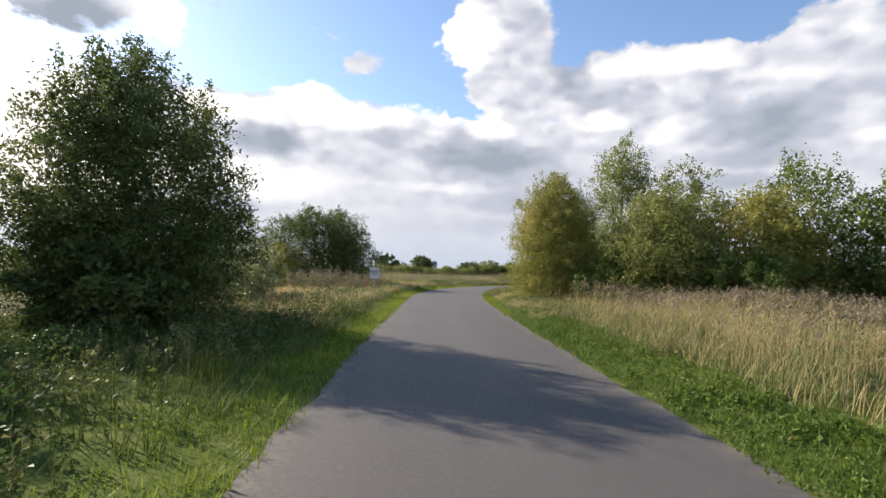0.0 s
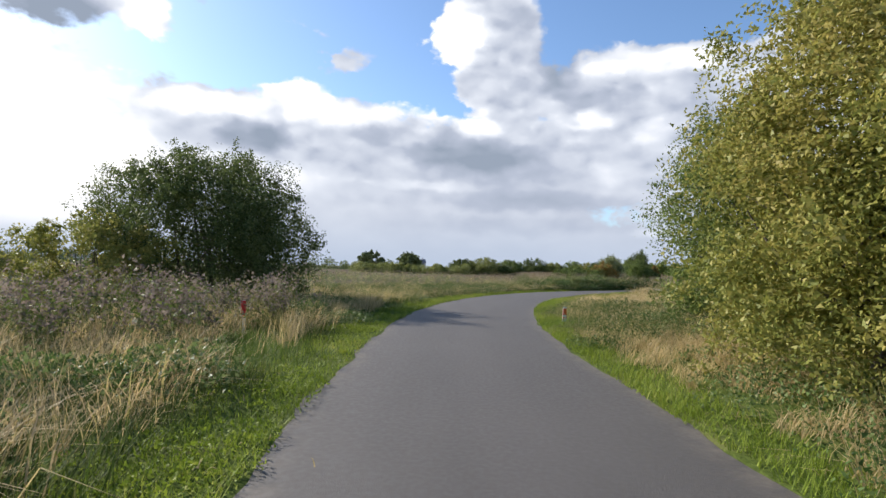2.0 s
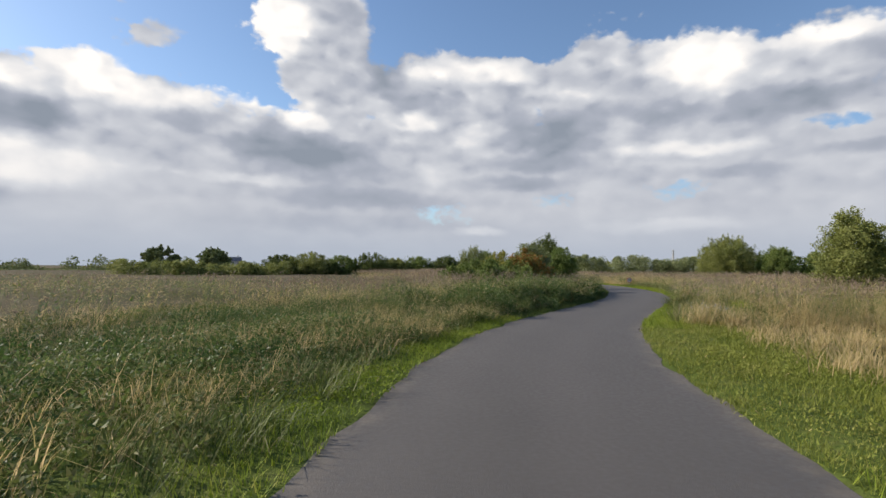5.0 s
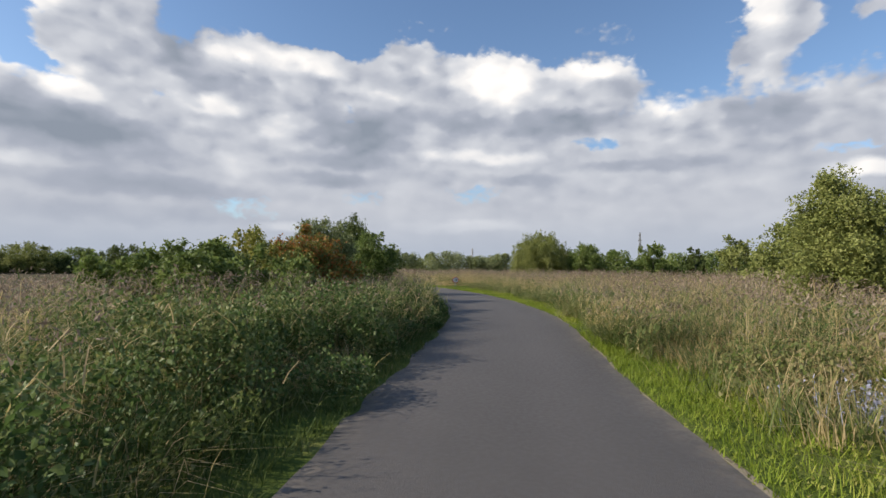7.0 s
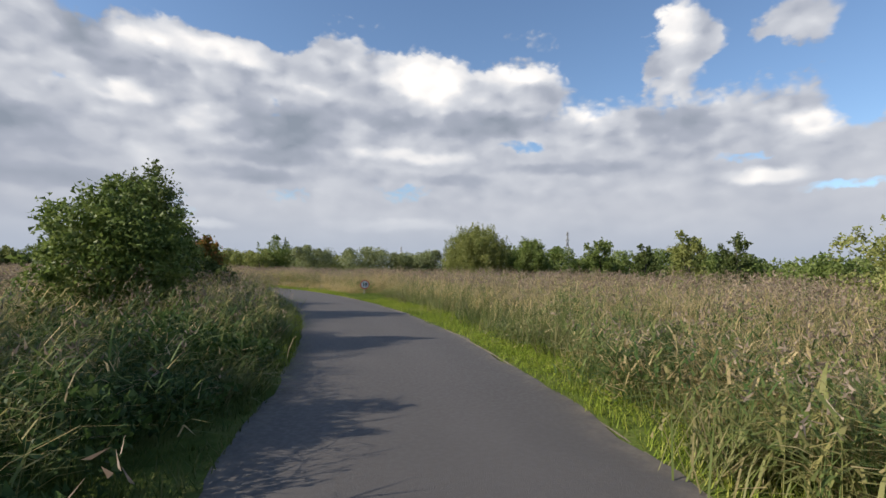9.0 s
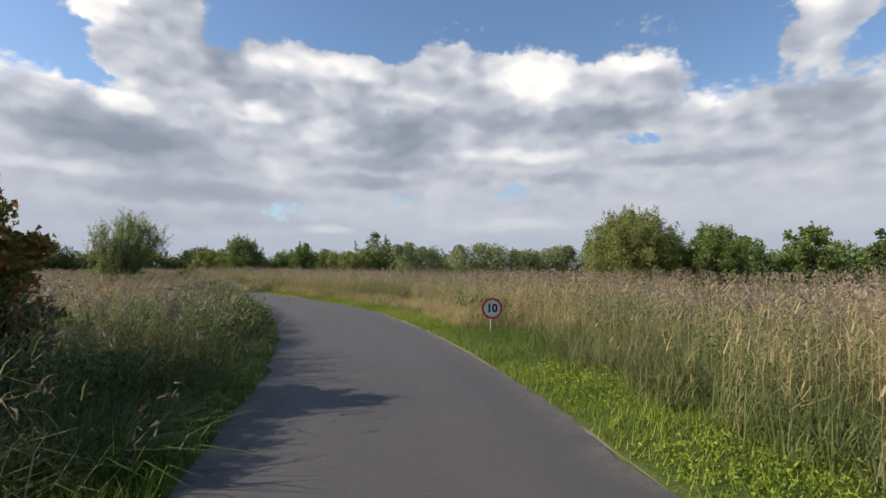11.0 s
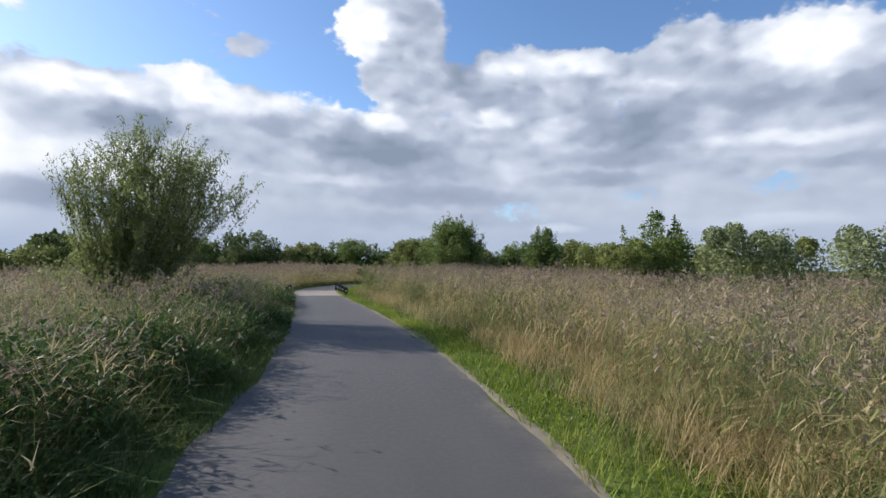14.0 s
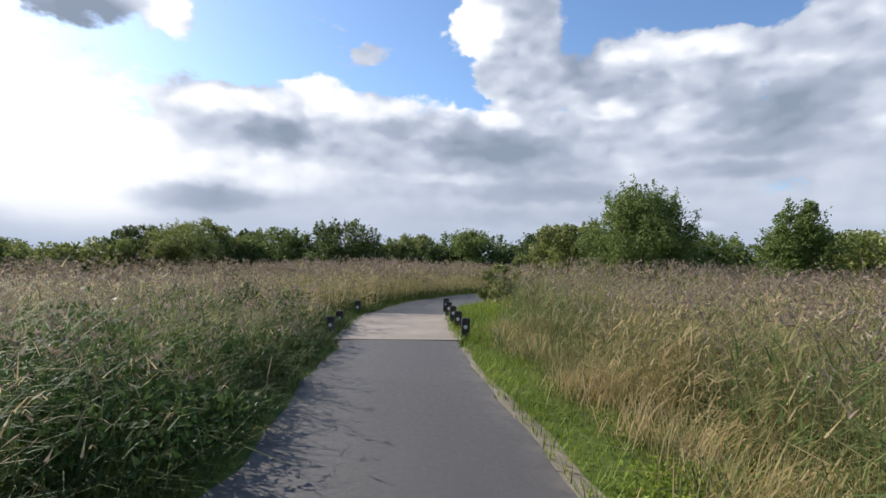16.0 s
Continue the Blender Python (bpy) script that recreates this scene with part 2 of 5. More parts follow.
def soil_colour(k):
    p = here(k)
    a = k.noise(p, 0.06, 4, 0.6).outputs["Fac"]
    b = k.noise(p, 1.6, 5, 0.7).outputs["Fac"]
    near = k.ramp(b, (0.3, (0.05, 0.075, 0.016)), (0.52, (0.095, 0.125, 0.028)), (0.75, (0.17, 0.17, 0.06)))
    tuft = k.math("ADD", k.math("MULTIPLY", a, 0.55), k.math("ADD", k.math("MULTIPLY", b, 0.25), k.math("MULTIPLY", k.noise(p, 0.45, 4, 0.7).outputs["Fac"], 0.2)))
    # far field tones, darkened to include the self-shadow of dense growth
    far = k.ramp(tuft, (0.36, (0.045, 0.056, 0.022)), (0.46, (0.085, 0.078, 0.042)), (0.56, (0.12, 0.098, 0.066)), (0.66, (0.16, 0.13, 0.088)))
    rough = k.ramp(b, (0.3, (0.03, 0.04, 0.013)), (0.5, (0.06, 0.068, 0.024)), (0.72, (0.13, 0.11, 0.05)))
    where = k.node("ShaderNodeAttribute", attribute_name="far").outputs["Fac"]
    return k.mix(k.span(where, 0.4, 1.0), k.mix(k.span(where, 0.0, 0.25), near, rough), far)


SOIL = surface("meadow_soil", soil_colour, 0.95, lambda k: k.noise(here(k), 6, 5, 0.7).outputs["Fac"], 0.05)
for n in SOIL.node_tree.nodes:
    if n.type == "BSDF_PRINCIPLED":
        n.inputs["Specular IOR Level"].default_value = 0.05
GRASS = surface("verge_grass", plant((0.091, 0.138, 0.015), (0.175, 0.243, 0.025), (0.273, 0.341, 0.044), (0.420, 0.407, 0.094)), 0.6, through=0.35)
CLOVER = surface("clover_leaf", plant((0.06, 0.105, 0.016), (0.105, 0.17, 0.026), (0.16, 0.225, 0.042), (0.24, 0.27, 0.075)), 0.6, through=0.35)
# rough grass in darker greens; shade at the left rim and under trees is coloured in
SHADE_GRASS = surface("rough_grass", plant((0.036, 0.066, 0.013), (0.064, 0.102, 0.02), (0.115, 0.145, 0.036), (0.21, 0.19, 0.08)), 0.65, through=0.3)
STRAW = surface("dry_grass", plant((0.318, 0.242, 0.106), (0.505, 0.380, 0.194), (0.632, 0.485, 0.268), (0.339, 0.290, 0.106), (0.528, 0.408, 0.194), (0.739, 0.593, 0.361)), 0.65, through=0.48)
REED = surface("reed_leaf", plant((0.047, 0.089, 0.025), (0.089, 0.146, 0.041), (0.167, 0.212, 0.064), (0.306, 0.271, 0.109), (0.119, 0.165, 0.050), patch=0.3, drift=0.55), 0.6, through=0.35)
REED_DRY = surface("reed_stem_dry", plant((0.300, 0.246, 0.103), (0.505, 0.389, 0.197), (0.641, 0.498, 0.273), (0.341, 0.307, 0.109), (0.738, 0.580, 0.341), patch=0.25, drift=0.5), 0.6, through=0.46)
PLUME = surface("reed_plume", plant((0.165, 0.12, 0.085), (0.25, 0.188, 0.138), (0.345, 0.268, 0.20), (0.45, 0.36, 0.275)), 0.8, through=0.3)
WEED = surface("weed_leaf", plant((0.048, 0.076, 0.020), (0.092, 0.128, 0.032), (0.149, 0.183, 0.052), (0.218, 0.215, 0.085), (0.298, 0.236, 0.119)), 0.55, through=0.3)
MEADOW = surface("meadow_grass", plant((0.099, 0.132, 0.020), (0.171, 0.204, 0.033), (0.248, 0.270, 0.055), (0.341, 0.314, 0.099)), 0.6, through=0.3)
BRAMBLE = surface("bramble_leaf", plant((0.040, 0.076, 0.021), (0.076, 0.129, 0.034), (0.129, 0.190, 0.055), (0.200, 0.242, 0.095), (0.257, 0.252, 0.086), patch=0.5, drift=0.4), 0.5, through=0.35)
# darker copy of the bramble greens, with the left bank's shade in its tones
NETTLE = surface("shade_toned_nettle_leaf", plant((0.030, 0.060, 0.016), (0.053, 0.098, 0.025), (0.085, 0.139, 0.039), (0.134, 0.176, 0.059), patch=0.5, drift=0.4), 0.5, through=0.32)
FLUFF = surface("seed_fluff", plant((0.152, 0.119, 0.098), (0.232, 0.187, 0.152), (0.321, 0.264, 0.219)), 0.9, through=0.4)
LEAVES = {
    "dark": surface("leaf_dark_green", plant((0.045, 0.066, 0.020), (0.082, 0.115, 0.034), (0.135, 0.172, 0.054), (0.205, 0.225, 0.088), patch=0.6), 0.5, through=0.38),
    "green": surface("leaf_green", plant((0.068, 0.105, 0.026), (0.13, 0.182, 0.044), (0.205, 0.26, 0.074), (0.29, 0.325, 0.12), patch=0.5), 0.5, through=0.38),
    "yellow": surface("leaf_yellowing", plant((0.149, 0.178, 0.041), (0.247, 0.265, 0.063), (0.356, 0.328, 0.086), (0.460, 0.385, 0.127), patch=0.5), 0.5, through=0.38),
    "olive": surface("leaf_olive", plant((0.112, 0.140, 0.037), (0.196, 0.224, 0.062), (0.286, 0.308, 0.095), (0.381, 0.375, 0.146), patch=0.5), 0.55, through=0.32),
    "grey": surface("leaf_grey_willow", plant((0.117, 0.143, 0.058), (0.202, 0.234, 0.098), (0.299, 0.332, 0.156), (0.429, 0.455, 0.260), patch=0.5), 0.5, through=0.38),
    "willow": surface("leaf_sunlit_willow", plant((0.11, 0.145, 0.045), (0.19, 0.23, 0.072), (0.27, 0.305, 0.11), (0.36, 0.38, 0.19), patch=0.5), 0.5, through=0.45),
    "red": surface("leaf_autumn_red", plant((0.09, 0.13, 0.028), (0.20, 0.20, 0.05), (0.13, 0.165, 0.04), (0.38, 0.13, 0.04), (0.30, 0.24, 0.06), (0.36, 0.07, 0.035), patch=0.8, drift=0.4), 0.5, through=0.32),
    "far": surface("leaf_far_wood", plant((0.092, 0.127, 0.048), (0.149, 0.190, 0.071), (0.218, 0.247, 0.101), (0.299, 0.299, 0.138), patch=0.05), 0.7, through=0.2),
}
BARK = surface("bark", spotted((0.06, 0.05, 0.04), (0.13, 0.11, 0.085), (0.22, 0.20, 0.17), 3.0, 40), 0.9,
               lambda k: k.noise(k.vec("MULTIPLY", here(k), (1, 1, 0.2)), 40, 4).outputs["Fac"], 0.02)
GALVANISED = surface("galvanised_steel", spotted((0.22, 0.23, 0.23), (0.32, 0.33, 0.33), (0.42, 0.43, 0.43), 6, 60), 0.5, metal=0.7)
WHITE_PAINT = surface("white_sign_face", spotted((0.62, 0.63, 0.63), (0.72, 0.73, 0.73), (0.78, 0.79, 0.79), 4, 50), 0.4)
BLACK_PAINT = surface("black_sign_paint", (0.015, 0.015, 0.016), 0.5)
RED_PAINT = surface("red_sign_paint", spotted((0.42, 0.02, 0.02), (0.52, 0.025, 0.025), (0.60, 0.04, 0.04), 6, 60), 0.4)
ORANGE_PAINT = surface("orange_sign_paint", spotted((0.55, 0.10, 0.03), (0.66, 0.13, 0.04), (0.70, 0.16, 0.06), 6, 60), 0.45)
DARK_WOOD = surface("tarred_wood", spotted((0.025, 0.022, 0.018), (0.05, 0.043, 0.036), (0.10, 0.09, 0.075), 6, 60), 0.85,
                    lambda k: k.noise(k.vec("MULTIPLY", here(k), (1, 1, 0.1)), 60, 4).outputs["Fac"], 0.006)
POLE_WOOD = surface("weathered_pole_wood", spotted((0.10, 0.085, 0.07), (0.17, 0.15, 0.125), (0.25, 0.225, 0.19), 3, 50), 0.9)
WALL_PALE = surface("pale_render", spotted((0.45, 0.44, 0.42), (0.55, 0.54, 0.52), (0.6, 0.6, 0.58), 1, 10), 0.9)
SLATE = surface("slate_roof", spotted((0.08, 0.085, 0.10), (0.12, 0.125, 0.145), (0.17, 0.17, 0.19), 1, 10), 0.7)
FLOWER = surface("pale_blue_petals", plant((0.24, 0.25, 0.36), (0.34, 0.35, 0.46), (0.42, 0.43, 0.52)), 0.7, through=0.3)


# ------------------------------------------------------------------ mesh makers
rng = np.random.default_rng(7)


def mesh_of(name, verts, faces, material, smooth=False):
    """A mesh from arrays; faces: rows of 3 or 4 indices, or a list of such arrays."""
    me = bpy.data.meshes.new(name)
    groups = faces if isinstance(faces, list) else [faces]
    groups = [np.asarray(g, dtype=np.int32) for g in groups if len(g)]
    verts = np.asarray(verts, dtype=np.float32)
    me.vertices.add(len(verts))
    me.vertices.foreach_set("co", verts.ravel())
    loops = np.concatenate([g.ravel() for g in groups])
    sizes = np.concatenate([np.full(len(g), g.shape[1], dtype=np.int32) for g in groups])
    me.loops.add(len(loops))
    me.loops.foreach_set("vertex_index", loops)
    me.polygons.add(len(sizes))
    me.polygons.foreach_set("loop_start", np.concatenate([[0], np.cumsum(sizes)[:-1]]).astype(np.int32))
    me.polygons.foreach_set("loop_total", sizes)
    me.polygons.foreach_set("use_smooth", np.full(len(sizes), smooth, dtype=bool))
    me.update(calc_edges=True)
    if material:
        me.materials.append(material)
    return me


def part(name, bm, material, parent, label=""):
    me = bm
    if isinstance(bm, bmesh.types.BMesh):
        me = bpy.data.meshes.new(name)
        bm.to_mesh(me)
        bm.free()
        me.materials.append(material)
    ob = new(name, me)
    ob.parent = parent
    return tagged(ob, label)


def thing(name, m, label, category, group="", kind=""):
    ob = new(name)
    ob.matrix_world = m
    return tagged(ob, label, category, group, kind)


def box(w, d, h, z=0.0, bevel=0.0, y=0.0, x=0.0):
    bm = bmesh.new()
    bmesh.ops.create_cube(bm, size=1.0, matrix=Matrix.Translation((x, y, z + h / 2)) @ Matrix.Diagonal((w, d, h, 1)))
    if bevel:
        bmesh.ops.bevel(bm, geom=bm.edges[:], offset=bevel, segments=2, affect="EDGES")
    return bm


def rod(r, h, z=0.0, sides=14, bevel=0.0, top=None):
    bm = bmesh.new()
    bmesh.ops.create_cone(bm, cap_ends=True, segments=sides, radius1=r, radius2=r if top is None else top, depth=h,
                          matrix=Matrix.Translation((0, 0, z + h / 2)))
    if bevel:
        rim = [e for e in bm.edges if abs(e.verts[0].co.z - e.verts[1].co.z) < 1e-5 and e.verts[0].co.z > z + h / 2]
        bmesh.ops.bevel(bm, geom=rim, offset=bevel, segments=2, affect="EDGES")
    return bm


def blades(base, height, width, lean, turn, bend=0.5, rows=2):
    """Tapered, bowed blades: arrays of feet, heights, widths, leans and turns."""
    n = len(base)
    out, side = np.stack([np.cos(turn), np.sin(turn), 0 * turn], 1), np.stack([-np.sin(turn), np.cos(turn), 0 * turn], 1)
    verts, faces = [], []
    for i in range(rows):
        f = i / rows
        reach = lean * height * (f * (1 - bend) + bend * f * f)
        mid = base + out * reach[:, None] + np.array([0, 0, 1.0]) * (height * f)[:, None]
        w = (width * (1 - 0.35 * f))[:, None]
        verts += [mid - side * w / 2, mid + side * w / 2]
    drop = np.sqrt(np.maximum(0.15, 1 - np.minimum(0.6 * lean, 0.9) ** 2))
    verts.append(base + out * (lean * height)[:, None] + np.array([0, 0, 1.0]) * (height * drop)[:, None])
    k = 2 * rows + 1
    v = np.stack(verts, 1).reshape(-1, 3)
    start = np.arange(n)[:, None] * k
    if rows == 1:
        return v, [], [start + np.array([[0, 1, 2]])]
    quads = [start + np.array([[2 * i, 2 * i + 1, 2 * i + 3, 2 * i + 2]]) for i in range(rows - 1)]
    tris = start + np.array([[2 * rows - 2, 2 * rows - 1, 2 * rows]])
    return v, quads, [tris]


def flakes(centre, size, stretch=1.7, up=None, corners=4):
    """Small leaves in random attitudes: folded, of four corners, or of three."""
    n = len(centre)
    a = rng.normal(size=(n, 3))
    if up is not None:
        a = a * (1 - up) + np.array([0, 0, 1.0]) * up * 2
    a /= np.linalg.norm(a, axis=1, keepdims=True)
    b = np.cross(a, rng.normal(size=(n, 3)))
    b /= np.linalg.norm(b, axis=1, keepdims=True)
    c = np.cross(a, b)
    s = size[:, None]
    if corners == 3:
        v = np.stack([centre - a * s * stretch / 2 + b * s * 0.42, centre + a * s * stretch / 2, centre - a * s * stretch / 3 - b * s * 0.55], 1)
        return v.reshape(-1, 3), np.arange(n)[:, None] * 3 + np.array([[0, 1, 2]])
    v = np.stack([centre - a * s * stretch / 2, centre + b * s / 2 + c * s * 0.12, centre + a * s * stretch / 2, centre - b * s / 2 + c * s * 0.12], 1)
    q = np.arange(n)[:, None] * 4 + np.array([[0, 1, 2, 3]])
    return v.reshape(-1, 3), q


def tubes(lines, sides=6):
    """Tapered limbs: each line is a list of (point, radius)."""
    verts, faces, at = [], [], 0
    for line in lines:
        pts = np.array([p for p, _ in line], dtype=float)
        rad = np.array([r for _, r in line], dtype=float)
        d = np.gradient(pts, axis=0)
        d /= np.linalg.norm(d, axis=1, keepdims=True) + 1e-9
        ref = np.array([0.31, 0.87, 0.2])
        u = np.cross(d, ref)
        u /= np.linalg.norm(u, axis=1, keepdims=True) + 1e-9
        w = np.cross(d, u)
        ang = np.linspace(0, 2 * math.pi, sides, endpoint=False)
        ring = pts[:, None] + rad[:, None, None] * (u[:, None] * np.cos(ang)[None, :, None] + w[:, None] * np.sin(ang)[None, :, None])
        verts.append(ring.reshape(-1, 3))
        m = len(pts)
        i, j = np.meshgrid(np.arange(m - 1), np.arange(sides), indexing="ij")
        a = at + i * sides + j
        b = at + i * sides + (j + 1) % sides
        faces.append(np.stack([a, b, b + sides, a + sides], -1).reshape(-1, 4))
        at += m * sides
    return np.concatenate(verts), np.concatenate(faces)


def limb(a, b, r0, r1, sag=0.12, steps=5):
    a, b = np.array(a, float), np.array(b, float)
    out = []
    side = rng.normal(size=3) * np.linalg.norm(b - a) * sag
    for i in range(steps + 1):
        f = i / steps
        out.append((a + (b - a) * f + side * math.sin(f * math.pi), r0 + (r1 - r0) * f))
    return out


# ------------------------------------------------------------------ the lane's line
LINE = [(-0.4, -30), (-0.1, -15), (0, 0), (-0.28, 10.2), (-0.42, 20), (-0.42, 25.1), (-0.17, 30.2), (0.52, 35), (1.8, 39.7), (3.7, 44.25), (6.36, 48.67),
        (9.64, 52.55), (13.27, 55.86), (17.08, 59.2), (20.51, 62.56), (23.96, 66.54), (26.83, 70.48), (29.39, 74.74), (31.52, 79.15),
        (33.27, 84.06), (34.41, 88.76), (35.11, 93.82), (35.36, 98.7), (35.23, 103.85), (34.86, 108.78), (34.4, 113.66), (34.1, 118.5),
        (34.9, 123.0), (38.0, 128.5), (43.0, 132.0), (50.0, 134.0), (60.0, 134.0)]
# metres along the lane: left rim, right rim
RIMS = [(-30, 1.3, 2.5), (0, 1.28, 2.55), (20, 1.2, 2.5), (35, 1.2, 2.6), (46, 1.3, 2.45), (51, 1.36, 2.2), (57, 1.37, 1.85), (62, 1.34, 1.70), (66, 1.3, 1.80),
        (70, 1.25, 1.98), (78, 1.35, 1.86), (88, 1.4, 1.75), (97, 1.5, 1.75), (104, 1.45, 1.4), (116, 1.3, 1.12), (121, 1.2, 1.0), (126, 1.15, 0.86), (131, 1.1, 0.95), (145, 1.3, 1.3), (190, 1.4, 1.4)]


def glide(points, n):
    p = np.array(points, float)
    p = np.vstack([2 * p[0] - p[1], p, 2 * p[-1] - p[-2]])
    out = []
    for i in range(1, len(p) - 2):
        for w in np.linspace(0, 1, n, endpoint=False):
            a, b, c, d = p[i - 1:i + 3]
            out.append(b + 0.5 * w * (c - a + w * (2 * a - 5 * b + 4 * c - d + w * (3 * (b - c) + d - a))))
    return np.array(out + [p[-2]])


LANE = glide(LINE, 24)
ALONG = np.concatenate([[0], np.cumsum(np.linalg.norm(np.diff(LANE, axis=0), axis=1))])
ALONG -= ALONG[np.argmin(np.abs(LANE[:, 1]) + np.abs(LANE[:, 0]))]
AHEAD = np.gradient(LANE, axis=0)
AHEAD /= np.linalg.norm(AHEAD, axis=1, keepdims=True)
RIGHT = np.stack([AHEAD[:, 1], -AHEAD[:, 0]], 1)
rim_s, rim_l, rim_r = (np.array(c, float) for c in zip(*RIMS))


def left_rim(s):
    return np.interp(s, rim_s, rim_l)


def right_rim(s):
    return np.interp(s, rim_s, rim_r)


def on_lane(s, off):
    """Points at s metres along and off metres to the right of the lane's line."""
    s, off = np.asarray(s, float), np.asarray(off, float)
    c = np.stack([np.interp(s, ALONG, LANE[:, i]) for i in (0, 1)], -1)
    r = np.stack([np.interp(s, ALONG, RIGHT[:, i]) for i in (0, 1)], -1)
    r /= np.linalg.norm(r, axis=-1, keepdims=True)
    return c + r * off[..., None]


def beside(xy):
    """For points of the ground: metres along, and metres outside the nearer rim (negative on the lane)."""
    xy = np.asarray(xy, float)
    best = np.full(len(xy), 1e9)
    idx = np.zeros(len(xy), int)
    pts = LANE[::3]
    for i in range(0, len(xy), 20000):
        d = ((xy[i:i + 20000, None] - pts[None]) ** 2).sum(-1)
        idx[i:i + 20000] = d.argmin(1)
    idx = idx * 3
    off = ((xy - LANE[idx]) * RIGHT[idx]).sum(1)
    s = ALONG[idx] + ((xy - LANE[idx]) * AHEAD[idx]).sum(1)
    far = np.linalg.norm(xy - LANE[idx], axis=1)
    out = np.where(off > 0, np.maximum(off, far) - right_rim(s), np.maximum(-off, far) - left_rim(s))
    return s, out, off


def ground_height(xy):
    xy = np.asarray(xy, float)
    s, out, off = beside(xy)
    rise = np.clip((out - 0.6) / 0.5, 0, 1)
    rough = 0.05 * np.sin(xy[:, 0] * 0.9 + 1.3 * np.sin(xy[:, 1] * 0.5)) * np.sin(xy[:, 1] * 0.8 + xy[:, 0] * 0.3)
    swell = 0.12 * np.sin(xy[:, 0] * 0.11 + 0.6) * np.sin(xy[:, 1] * 0.09)
    return np.where(out < 0.6, -0.06, -0.02 + 0.04 * rise + (rough + swell) * np.clip((out - 0.6) / 4, 0, 1) - 0.10 * np.clip((out - 2) / 8, 0, 1))


def build_ground():
    def axis(a, b, step, far):
        mid = np.arange(a, b + step / 2, step)
        lo = a - np.geomspace(step, far, 26)[::-1]
        hi = b + np.geomspace(step, far, 26)
        return np.concatenate([lo, mid, hi])
    xs, ys = axis(-14, 48, 0.55, 2600), axis(-4, 136, 0.55, 2600)
    gx, gy = np.meshgrid(xs, ys)
    xy = np.stack([gx.ravel(), gy.ravel()], 1)
    z = ground_height(xy)
    s, out, off = beside(xy)
    w, h = len(xs), len(ys)
    i, j = np.meshgrid(np.arange(h - 1), np.arange(w - 1), indexing="ij")
    a = (i * w + j).ravel()
    me = mesh_of("ground", np.column_stack([xy, z]), np.stack([a, a + 1, a + w + 1, a + w], 1), SOIL, smooth=True)
    me.attributes.new("far", "FLOAT", "POINT").data.foreach_set("value", np.clip((out - 0.9) / 18, 0, 1).astype(np.float32))
    tagged(new("ground", me), "level marshy meadow of rough grass and earth", "ground", kind="structure")


